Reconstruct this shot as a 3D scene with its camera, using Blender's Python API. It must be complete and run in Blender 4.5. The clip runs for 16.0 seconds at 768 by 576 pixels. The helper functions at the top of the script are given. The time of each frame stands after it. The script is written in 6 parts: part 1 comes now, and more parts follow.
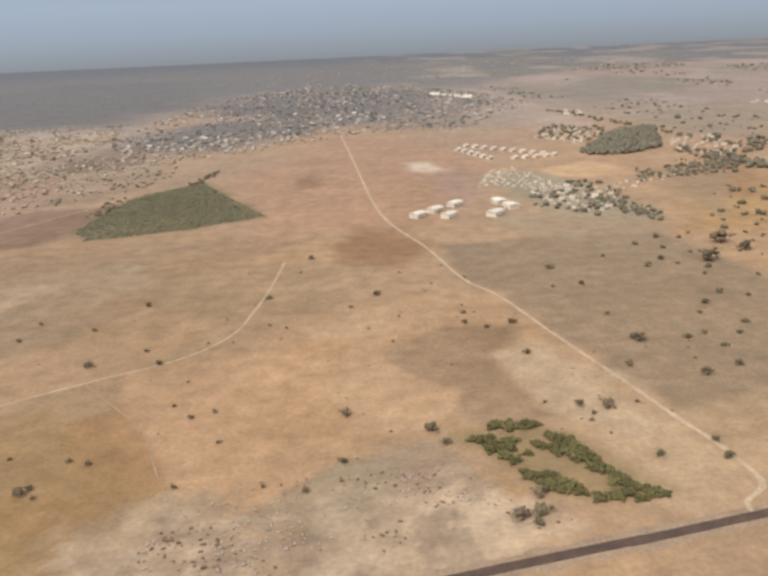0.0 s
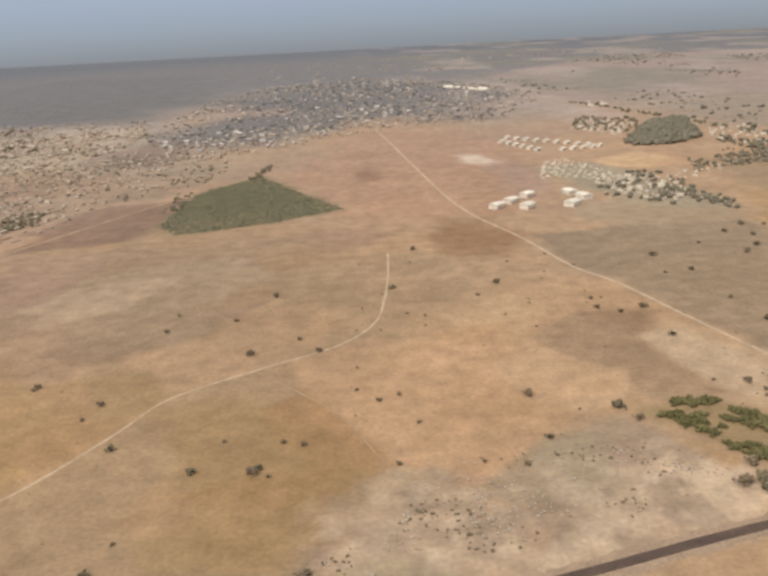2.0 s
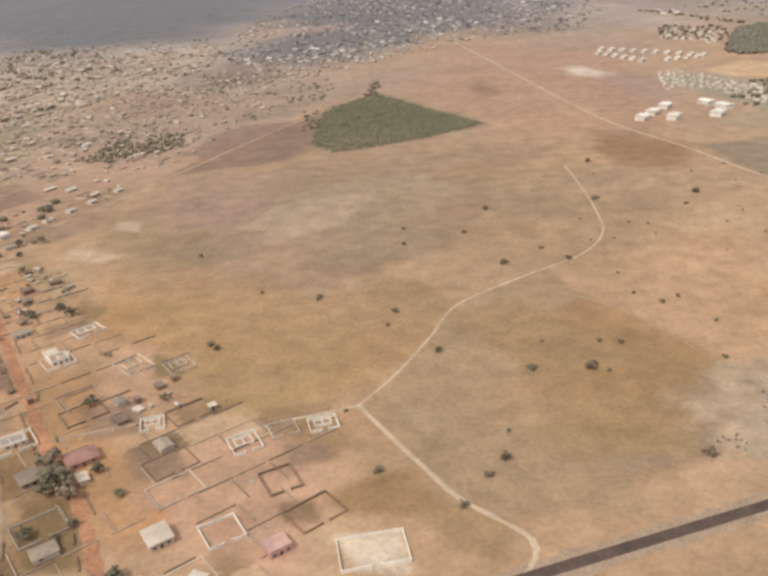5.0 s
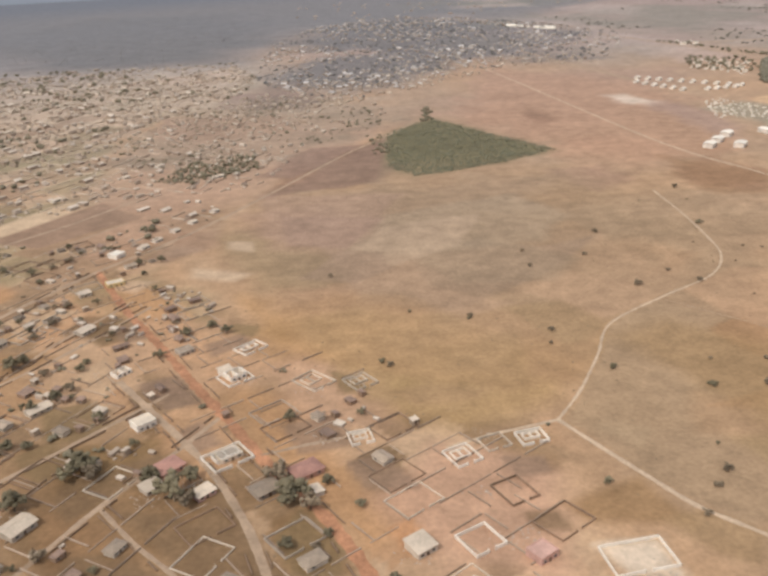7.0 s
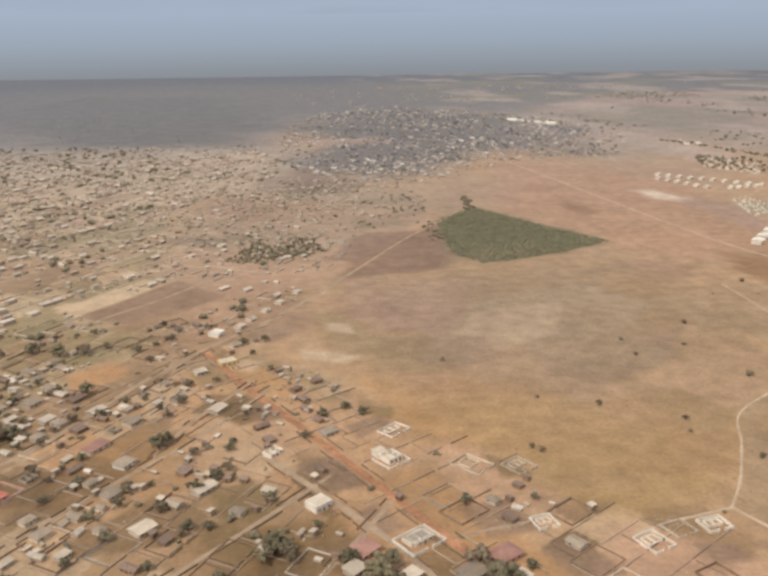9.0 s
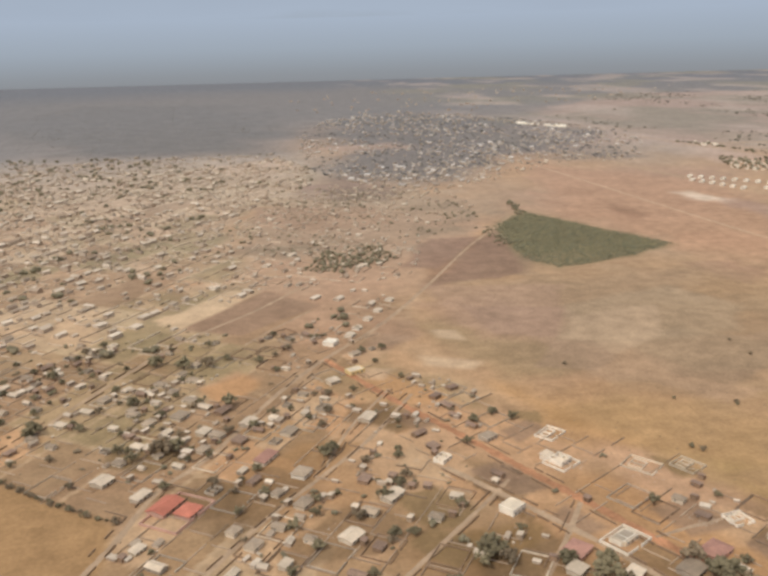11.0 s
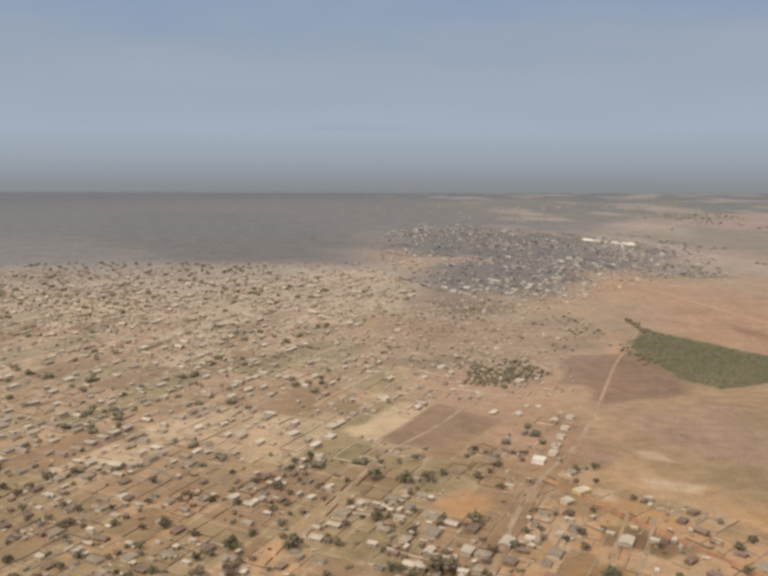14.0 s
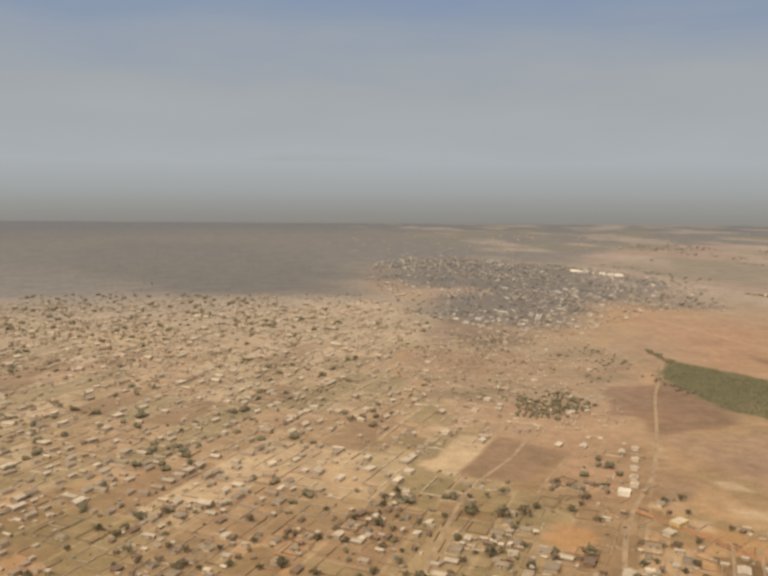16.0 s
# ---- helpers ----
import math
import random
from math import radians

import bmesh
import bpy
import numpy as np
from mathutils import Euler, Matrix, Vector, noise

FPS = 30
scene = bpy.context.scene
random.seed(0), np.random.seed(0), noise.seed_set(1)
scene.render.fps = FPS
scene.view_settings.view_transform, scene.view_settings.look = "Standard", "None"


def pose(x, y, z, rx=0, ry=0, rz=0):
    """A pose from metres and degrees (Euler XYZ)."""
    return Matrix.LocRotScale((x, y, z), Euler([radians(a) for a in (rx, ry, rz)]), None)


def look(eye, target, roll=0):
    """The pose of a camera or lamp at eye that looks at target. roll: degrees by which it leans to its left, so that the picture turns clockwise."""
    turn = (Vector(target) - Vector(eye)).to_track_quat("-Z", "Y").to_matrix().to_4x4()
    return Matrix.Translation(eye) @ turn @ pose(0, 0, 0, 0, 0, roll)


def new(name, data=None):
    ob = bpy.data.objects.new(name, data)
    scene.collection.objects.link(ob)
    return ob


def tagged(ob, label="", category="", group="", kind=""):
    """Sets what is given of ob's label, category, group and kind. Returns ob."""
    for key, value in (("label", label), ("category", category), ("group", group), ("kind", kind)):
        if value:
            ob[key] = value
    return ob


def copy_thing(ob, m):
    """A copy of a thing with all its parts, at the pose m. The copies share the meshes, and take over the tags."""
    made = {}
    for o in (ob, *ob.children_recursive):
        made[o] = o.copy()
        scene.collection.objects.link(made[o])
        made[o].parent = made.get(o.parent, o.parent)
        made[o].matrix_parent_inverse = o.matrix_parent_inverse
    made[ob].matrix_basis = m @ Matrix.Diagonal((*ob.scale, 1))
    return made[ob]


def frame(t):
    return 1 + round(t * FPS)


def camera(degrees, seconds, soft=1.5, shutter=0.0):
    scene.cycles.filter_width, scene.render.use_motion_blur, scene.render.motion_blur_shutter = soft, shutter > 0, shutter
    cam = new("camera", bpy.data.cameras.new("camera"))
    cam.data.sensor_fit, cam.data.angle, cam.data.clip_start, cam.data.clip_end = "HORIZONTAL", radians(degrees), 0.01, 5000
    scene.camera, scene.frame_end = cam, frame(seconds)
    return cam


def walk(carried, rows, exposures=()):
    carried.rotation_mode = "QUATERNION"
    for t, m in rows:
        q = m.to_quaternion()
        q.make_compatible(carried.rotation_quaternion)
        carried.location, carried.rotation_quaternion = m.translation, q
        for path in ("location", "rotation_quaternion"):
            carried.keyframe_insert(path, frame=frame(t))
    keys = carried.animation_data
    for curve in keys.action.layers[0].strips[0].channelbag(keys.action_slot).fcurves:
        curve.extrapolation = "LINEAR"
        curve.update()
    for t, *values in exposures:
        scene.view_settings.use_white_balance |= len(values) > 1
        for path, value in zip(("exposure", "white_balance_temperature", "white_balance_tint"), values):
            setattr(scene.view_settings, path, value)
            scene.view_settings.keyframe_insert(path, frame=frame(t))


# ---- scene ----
cam = camera(50.63, 16.0, soft=3.2)
ROWS = [
    (0.0, 11.54, 0.86, 130.02, 72.60, 2.51, -2.83),
    (0.5, -6.93, -1.83, 131.39, 71.80, 2.28, -3.05),
    (1.0, -25.57, -4.41, 132.80, 71.37, 2.24, -3.15),
    (1.5, -44.36, -6.86, 134.26, 71.39, 2.04, -3.80),
    (2.0, -63.29, -9.17, 135.76, 72.04, 2.90, -4.30),
    (2.5, -82.33, -11.32, 137.30, 71.31, 3.06, -4.85),
    (3.0, -101.47, -13.30, 138.87, 70.07, 2.59, -4.62),
    (3.5, -120.70, -15.09, 140.47, 69.00, 3.44, -4.57),
    (4.0, -139.99, -16.68, 142.10, 68.16, 3.60, -4.61),
    (4.5, -159.35, -18.07, 143.76, 67.13, 3.78, -4.63),
    (5.0, -178.75, -19.24, 145.43, 66.27, 3.89, -4.69),
    (5.5, -198.19, -20.19, 147.11, 65.98, 3.84, -4.82),
    (6.0, -217.65, -20.92, 148.80, 66.62, 3.53, -5.07),
    (6.5, -237.13, -21.42, 150.50, 66.40, 3.53, -5.50),
    (7.0, -256.61, -21.68, 152.19, 67.83, 2.98, -6.12),
    (7.5, -276.09, -21.72, 153.88, 72.80, 1.19, -6.69),
    (8.0, -295.56, -21.52, 155.56, 73.67, 1.07, -7.15),
    (8.5, -315.02, -21.10, 157.22, 73.39, 1.00, -7.59),
    (9.0, -334.45, -20.45, 158.86, 73.55, 0.76, -7.97),
    (9.5, -353.85, -19.58, 160.46, 73.61, 0.81, -8.36),
    (10.0, -373.22, -18.51, 162.04, 73.56, 1.03, -8.90),
    (10.5, -392.56, -17.23, 163.57, 73.56, 1.30, -9.41),
    (11.0, -411.86, -15.77, 165.05, 73.76, 1.46, -9.71),
    (11.5, -431.13, -14.13, 166.48, 74.30, 1.40, -9.61),
    (12.0, -450.35, -12.32, 167.85, 74.76, 0.61, -10.42),
    (12.5, -469.53, -10.36, 169.15, 75.56, 1.34, -9.70),
    (13.0, -488.68, -8.27, 170.38, 78.07, 0.25, -7.86),
    (13.5, -507.79, -6.06, 171.53, 80.26, -0.20, -7.14),
    (14.0, -526.86, -3.76, 172.58, 81.35, -0.13, -8.26),
    (14.5, -545.90, -1.38, 173.54, 81.78, 0.01, -8.43),
    (15.0, -564.92, 1.04, 174.39, 82.35, 0.29, -9.45),
    (15.5, -583.91, 3.50, 175.13, 83.24, -0.02, -10.76),
    (16.0, -602.89, 5.95, 175.75, 83.45, -0.40, -11.24),
]
LIGHT = [(0.0, 0.08, 6080, 11), (1.5, 0.06, 6150, 11), (3.5, 0.02, 6180, 11), (6.0, 0.16, 5900, 14), (6.5, 0.16, 5900, 14), (7.0, 0.1, 5900, 13), (9.0, 0.06, 6080, 11), (11.5, 0.1, 6200, 11),
         (12.5, 0.12, 6080, 12), (13.5, -0.02, 6020, 10), (14.0, -0.02, 6280, 10), (14.5, 0.0, 6600, 10), (15.0, 0.0, 6700, 10), (16.0, 0.0, 7300, 10)]
walk(cam, [(t, pose(x, y, z, rx, ry, rz)) for t, x, y, z, rx, ry, rz in ROWS], LIGHT)

# ---- light: hazy dry-season sky and one sun ----
SUN_TO = Vector((-0.60, -0.48, 0.90)).normalized()
sun_ob = new("sun", bpy.data.lights.new("sun", "SUN"))
sun_ob.data.energy, sun_ob.data.angle, sun_ob.data.color = 1.95, radians(5.0), (1.0, 0.93, 0.82)
sun_ob.matrix_world = look(SUN_TO * 900, (0, 0, 0))


def make_world():
    world = bpy.data.worlds.new("sky")
    scene.world = world
    world.use_nodes = True
    nt = world.node_tree
    nt.nodes.clear()
    out = nt.nodes.new("ShaderNodeOutputWorld")
    sky = nt.nodes.new("ShaderNodeTexSky")
    sky.sky_type, sky.sun_disc = "NISHITA", False
    sky.sun_elevation, sky.sun_rotation = math.asin(SUN_TO.z), math.atan2(SUN_TO.x, SUN_TO.y) % (2 * math.pi)
    sky.dust_density, sky.air_density = 3.0, 1.0
    clear = nt.nodes.new("ShaderNodeBackground")
    clear.inputs["Strength"].default_value = 0.14
    nt.links.new(sky.outputs[0], clear.inputs["Color"])
    co = nt.nodes.new("ShaderNodeTexCoord")
    sep = nt.nodes.new("ShaderNodeSeparateXYZ")
    nt.links.new(co.outputs["Generated"], sep.inputs[0])
    up = nt.nodes.new("ShaderNodeMapRange")
    up.inputs["From Min"].default_value, up.inputs["From Max"].default_value = -0.1, 0.5
    # wisps of thin cloud in the haze
    stretch = nt.nodes.new("ShaderNodeMapping")
    stretch.inputs["Scale"].default_value = (3.0, 3.0, 14.0)
    nt.links.new(co.outputs["Generated"], stretch.inputs[0])
    wisp = nt.nodes.new("ShaderNodeTexNoise")
    wisp.inputs["Scale"].default_value, wisp.inputs["Detail"].default_value = 1.3, 5.0
    nt.links.new(stretch.outputs[0], wisp.inputs["Vector"])
    shift = nt.nodes.new("ShaderNodeMath")
    shift.operation, shift.inputs[1].default_value = "MULTIPLY_ADD", 0.12
    shift.inputs[2].default_value = -0.06
    nt.links.new(wisp.outputs[0], shift.inputs[0])
    summed = nt.nodes.new("ShaderNodeMath")
    nt.links.new(sep.outputs["Z"], summed.inputs[0])
    nt.links.new(shift.outputs[0], summed.inputs[1])
    gate = nt.nodes.new("ShaderNodeMath")
    gate.operation, gate.inputs[1].default_value = "GREATER_THAN", 0.04
    nt.links.new(sep.outputs["Z"], gate.inputs[0])
    pick = nt.nodes.new("ShaderNodeMix")
    nt.links.new(gate.outputs[0], pick.inputs[0])
    nt.links.new(sep.outputs["Z"], pick.inputs[2])
    nt.links.new(summed.outputs[0], pick.inputs[3])
    nt.links.new(pick.outputs[0], up.inputs["Value"])
    tint = nt.nodes.new("ShaderNodeValToRGB")
    stops = [(-0.1, (0.185, 0.172, 0.155)), (-0.05, (0.225, 0.222, 0.215)), (-0.022, (0.268, 0.282, 0.292)), (0.006, (0.33, 0.37, 0.41)),
             (0.04, (0.375, 0.43, 0.50)), (0.12, (0.345, 0.395, 0.46)), (0.24, (0.21, 0.30, 0.48)), (0.42, (0.42, 0.46, 0.52)), (0.5, (0.84, 0.81, 0.76))]
    ramp = tint.color_ramp
    while len(ramp.elements) < len(stops):
        ramp.elements.new(0.5)
    for el, (z, rgb) in zip(ramp.elements, stops):
        el.position, el.color = (z + 0.1) / 0.6, (*rgb, 1)
    nt.links.new(up.outputs[0], tint.inputs[0])
    haze = nt.nodes.new("ShaderNodeBackground")
    nt.links.new(tint.outputs[0], haze.inputs["Color"])
    share = nt.nodes.new("ShaderNodeMapRange")
    for key, value in (("From Min", 0.35), ("From Max", 0.8), ("To Min", 1.0), ("To Max", 0.8)):
        share.inputs[key].default_value = value
    nt.links.new(sep.outputs["Z"], share.inputs["Value"])
    mix = nt.nodes.new("ShaderNodeMixShader")
    nt.links.new(share.outputs[0], mix.inputs[0])
    nt.links.new(clear.outputs[0], mix.inputs[1])
    nt.links.new(haze.outputs[0], mix.inputs[2])
    nt.links.new(mix.outputs[0], out.inputs[0])


make_world()


# ---- materials ----
def material(name, rgb, rough=0.9, grain=2.0, vary=0.25, tone=0.3, bump=0.15, island=False, second=None, metal=0.0, stain=0.2):
    """A weathered surface: grain (per metre), wider stains, and a change of tone from piece to piece."""
    m = bpy.data.materials.new(name)
    m.use_nodes = True
    nt = m.node_tree
    bsdf = nt.nodes["Principled BSDF"]
    bsdf.inputs["Roughness"].default_value, bsdf.inputs["Metallic"].default_value = rough, metal
    bsdf.inputs["Specular IOR Level"].default_value = 0.25
    co = nt.nodes.new("ShaderNodeNewGeometry")
    if island:
        pick = co.outputs["Random Per Island"]
    else:
        pick = nt.nodes.new("ShaderNodeObjectInfo").outputs["Random"]
    ramp = nt.nodes.new("ShaderNodeMix")
    ramp.data_type = "RGBA"
    two = second or [c * (1 - tone) for c in rgb]
    ramp.inputs[6].default_value, ramp.inputs[7].default_value = (*rgb, 1), (*two, 1)
    nt.links.new(pick, ramp.inputs[0])
    last = ramp.outputs[2]
    fine = None
    for scale, amount in ((grain, vary), (grain * 0.12, stain)):
        n = nt.nodes.new("ShaderNodeTexNoise")
        n.inputs["Scale"].default_value, n.inputs["Detail"].default_value, n.inputs["Roughness"].default_value = scale, 4.0, 0.6
        nt.links.new(co.outputs["Position"], n.inputs["Vector"])
        fine = fine or n
        r = nt.nodes.new("ShaderNodeMapRange")
        for key, value in (("From Min", 0.3), ("From Max", 0.7), ("To Min", 1 - amount), ("To Max", 1 + amount * 0.6)):
            r.inputs[key].default_value = value
        nt.links.new(n.outputs[0], r.inputs["Value"])
        mul = nt.nodes.new("ShaderNodeVectorMath")
        mul.operation = "SCALE"
        nt.links.new(last, mul.inputs[0])
        nt.links.new(r.outputs[0], mul.inputs["Scale"])
        last = mul.outputs[0]
    nt.links.new(last, bsdf.inputs["Base Color"])
    if bump:
        b = nt.nodes.new("ShaderNodeBump")
        b.inputs["Strength"].default_value, b.inputs["Distance"].default_value = bump, 0.1
        nt.links.new(fine.outputs[0], b.inputs["Height"])
        nt.links.new(b.outputs[0], bsdf.inputs["Normal"])
    return m


def soil_material():
    """Dry earth: the soil's colour from the field plan, far haze included, with mottling, tufts and pale scuffs at
    three sizes.
    """
    m = bpy.data.materials.new("dry_earth")
    m.use_nodes = True
    nt = m.node_tree
    bsdf = nt.nodes["Principled BSDF"]
    bsdf.inputs["Roughness"].default_value = 0.95
    bsdf.inputs["Specular IOR Level"].default_value = 0.1
    at = nt.nodes.new("ShaderNodeAttribute")
    at.attribute_name = "soil"
    geo = nt.nodes.new("ShaderNodeNewGeometry")
    last = at.outputs["Color"]
    fine = None
    for scale, lo, hi, a, b, detail in ((0.55, 0.30, 0.72, 0.83, 1.14, 6), (0.10, 0.30, 0.70, 0.80, 1.15, 6), (0.022, 0.32, 0.68, 0.88, 1.10, 4)):
        n = nt.nodes.new("ShaderNodeTexNoise")
        n.inputs["Scale"].default_value, n.inputs["Detail"].default_value, n.inputs["Roughness"].default_value = scale, detail, 0.62
        nt.links.new(geo.outputs["Position"], n.inputs["Vector"])
        fine = fine or n
        r = nt.nodes.new("ShaderNodeMapRange")
        for key, value in (("From Min", lo), ("From Max", hi), ("To Min", a), ("To Max", b)):
            r.inputs[key].default_value = value
        nt.links.new(n.outputs[0], r.inputs["Value"])
        mul = nt.nodes.new("ShaderNodeVectorMath")
        mul.operation = "SCALE"
        nt.links.new(last, mul.inputs[0])
        nt.links.new(r.outputs[0], mul.inputs["Scale"])
        last = mul.outputs[0]
    # sparse dry tufts
    v = nt.nodes.new("ShaderNodeTexNoise")
    v.inputs["Scale"].default_value, v.inputs["Detail"].default_value, v.inputs["Roughness"].default_value = 0.32, 7.0, 0.7
    nt.links.new(geo.outputs["Position"], v.inputs["Vector"])
    r = nt.nodes.new("ShaderNodeMapRange")
    for key, value in (("From Min", 0.62), ("From Max", 0.74), ("To Min", 0.0), ("To Max", 0.45)):
        r.inputs[key].default_value = value
    nt.links.new(v.outputs[0], r.inputs["Value"])
    tuft = nt.nodes.new("ShaderNodeMix")
    tuft.data_type = "RGBA"
    tuft.inputs[7].default_value = (0.20, 0.15, 0.085, 1)
    nt.links.new(r.outputs[0], tuft.inputs[0])
    nt.links.new(last, tuft.inputs[6])
    nt.links.new(tuft.outputs[2], bsdf.inputs["Base Color"])
    b = nt.nodes.new("ShaderNodeBump")
    b.inputs["Strength"].default_value, b.inputs["Distance"].default_value = 0.35, 0.25
    nt.links.new(fine.outputs[0], b.inputs["Height"])
    nt.links.new(b.outputs[0], bsdf.inputs["Normal"])
    return m


SOIL = soil_material()
TRACK = material("trodden_sand", (0.56, 0.41, 0.265), grain=0.8, vary=0.2, tone=0.0, stain=0.25)
LANE = material("village_lane_sand", (0.41, 0.288, 0.182), grain=0.8, vary=0.2, tone=0.0, stain=0.3)
RED_EARTH = material("red_earth", (0.450, 0.220, 0.112), grain=0.6, vary=0.3, tone=0.0, stain=0.4)
ASPHALT = material("worn_asphalt", (0.122, 0.080, 0.058), rough=0.8, grain=1.5, vary=0.25, tone=0.0, stain=0.3)
GRAVEL = material("gravel_shoulder", (0.40, 0.28, 0.18), grain=1.2, vary=0.3, tone=0.0)
PLASTER = material("lime_plaster", (0.78, 0.65, 0.48), grain=1.5, vary=0.15, tone=0.35)
WHITE = material("whitewash", (0.92, 0.82, 0.66), grain=1.5, vary=0.1, tone=0.12)
YELLOW = material("yellow_wash", (0.75, 0.56, 0.26), grain=1.5, vary=0.12, tone=0.1)
PINK = material("pink_plaster", (0.68, 0.42, 0.32), grain=1.5, vary=0.15, tone=0.25)
BLOCK = material("cement_block", (0.52, 0.43, 0.325), grain=2.5, vary=0.25, tone=0.3)
MUD = material("mud_brick", (0.36, 0.24, 0.15), grain=2.5, vary=0.25, tone=0.3)
IRON = material("weathered_iron_sheet", (0.47, 0.36, 0.25), rough=0.6, grain=1.2, vary=0.2, tone=0.35, metal=0.15)
PALE_IRON = material("pale_iron_sheet", (0.72, 0.58, 0.42), rough=0.55, grain=1.2, vary=0.15, tone=0.2, metal=0.15)
RUST = material("rusted_iron_sheet", (0.35, 0.235, 0.165), rough=0.75, grain=1.2, vary=0.3, tone=0.3, metal=0.1)
TILE = material("red_roof_tile", (0.56, 0.20, 0.13), grain=2.0, vary=0.2, tone=0.2)
OLD_TILE = material("faded_red_tile", (0.50, 0.27, 0.20), grain=2.0, vary=0.2, tone=0.25)
DOOR = material("painted_door", (0.16, 0.10, 0.06), rough=0.6, grain=3.0, tone=0.4)
GLASS = material("dark_window", (0.05, 0.055, 0.06), rough=0.15, grain=0.5, vary=0.05, tone=0.2, bump=0)
FRAME = material("window_frame", (0.55, 0.50, 0.43), rough=0.7, grain=3.0, tone=0.3)
BARK = material("bark", (0.12, 0.085, 0.055), grain=6.0, tone=0.3)
LEAF = material("dusty_leaves", (0.255, 0.212, 0.122), grain=1.6, vary=0.35, tone=0.45, bump=0.3)
DRY_LEAF = material("dry_leaves", (0.285, 0.214, 0.132), grain=1.6, vary=0.35, tone=0.4, bump=0.3)
GREEN_LEAF = material("green_shrub_leaves", (0.205, 0.178, 0.070), grain=1.6, vary=0.35, tone=0.3, bump=0.3)
# far and town leaves: distance haze painted in as greyer colour
FAR_LEAF = material("hazed_far_leaves", (0.165, 0.150, 0.112), grain=0.6, vary=0.25, island=True, second=(0.235, 0.195, 0.140), bump=0)
TOWN_LEAF = material("hazed_town_leaves", (0.158, 0.148, 0.130), grain=0.6, vary=0.2, island=True, second=(0.20, 0.182, 0.157), bump=0)
GROVE_LEAF = material("grove_leaves", (0.190, 0.165, 0.100), grain=0.6, vary=0.3, island=True, second=(0.250, 0.205, 0.128), bump=0)
CROP_LEAF = material("orchard_leaves", (0.190, 0.175, 0.106), grain=0.6, vary=0.2, island=True, second=(0.165, 0.155, 0.088), bump=0)
# grey kept close to the bush soil, so it carries the same painted haze
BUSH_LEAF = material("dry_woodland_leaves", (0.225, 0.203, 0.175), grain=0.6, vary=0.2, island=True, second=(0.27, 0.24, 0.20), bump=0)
FAR_WALL = material("far_walls", (0.60, 0.49, 0.37), grain=0.6, vary=0.15, island=True, second=(0.38, 0.275, 0.19), bump=0)
DARK_LEAF = material("dense_grove_leaves", (0.190, 0.168, 0.112), grain=0.6, vary=0.25, island=True, second=(0.240, 0.206, 0.140), bump=0)
# light and dark roof tones drawn closer together, in place of distance haze
FAR_ROOF = material("far_roofs", (0.70, 0.585, 0.445), grain=0.6, vary=0.15, island=True, second=(0.32, 0.235, 0.160), bump=0)
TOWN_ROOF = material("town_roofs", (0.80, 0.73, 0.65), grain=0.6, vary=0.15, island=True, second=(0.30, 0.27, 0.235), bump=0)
STONE = material("pale_stone", (0.58, 0.48, 0.37), grain=3.0, island=True, second=(0.40, 0.31, 0.23), bump=0)
CAR_PAINT = material("white_car_paint", (0.80, 0.80, 0.78), rough=0.3, grain=1.0, vary=0.04, tone=0.05, bump=0, stain=0.08)
RUBBER = material("rubber", (0.02, 0.02, 0.02), rough=0.8, grain=8.0)


# ---- building blocks ----
def part(name, bm, mat, parent=None, label=""):
    me = bpy.data.meshes.new(name)
    bm.normal_update()
    bm.to_mesh(me)
    bm.free()
    me.materials.append(mat)
    ob = new(name, me)
    if parent:
        ob.parent = parent
    return tagged(ob, label)


def base(name, at, label, category, group="", angle=0.0):
    e = new(name)
    e.matrix_basis = pose(at[0], at[1], at[2] if len(at) > 2 else 0, 0, 0, angle)
    return tagged(e, label, category, group)


def box(bm, x0, x1, y0, y1, z0, z1):
    v = [bm.verts.new(p) for p in ((x0, y0, z0), (x1, y0, z0), (x1, y1, z0), (x0, y1, z0), (x0, y0, z1), (x1, y0, z1), (x1, y1, z1), (x0, y1, z1))]
    for q in ((3, 2, 1, 0), (4, 5, 6, 7), (0, 1, 5, 4), (1, 2, 6, 5), (2, 3, 7, 6), (3, 0, 4, 7)):
        bm.faces.new([v[i] for i in q])
    return v


def solid(verts, faces):
    bm = bmesh.new()
    v = [bm.verts.new(p) for p in verts]
    for q in faces:
        bm.faces.new([v[i] for i in q])
    return bm


def lattice(x, y, seed):
    """Smooth value noise in -1..1 on arrays."""
    rng = np.random.RandomState(seed)
    table = rng.rand(256, 256) * 2 - 1
    xi, yi = np.floor(x).astype(int), np.floor(y).astype(int)
    fx, fy = x - xi, y - yi
    fx, fy = fx * fx * (3 - 2 * fx), fy * fy * (3 - 2 * fy)
    a, b = table[xi % 256, yi % 256], table[(xi + 1) % 256, yi % 256]
    c, d = table[xi % 256, (yi + 1) % 256], table[(xi + 1) % 256, (yi + 1) % 256]
    return (a * (1 - fx) + b * fx) * (1 - fy) + (c * (1 - fx) + d * fx) * fy


def fbm(x, y, size, seed, octaves=4):
    total, amp = 0, 1.0
    for k in range(octaves):
        total = total + amp * lattice(x / size * 2**k + 17.3 * k, y / size * 2**k + 9.1 * k, seed + k)
        amp *= 0.5
    return total / 1.6


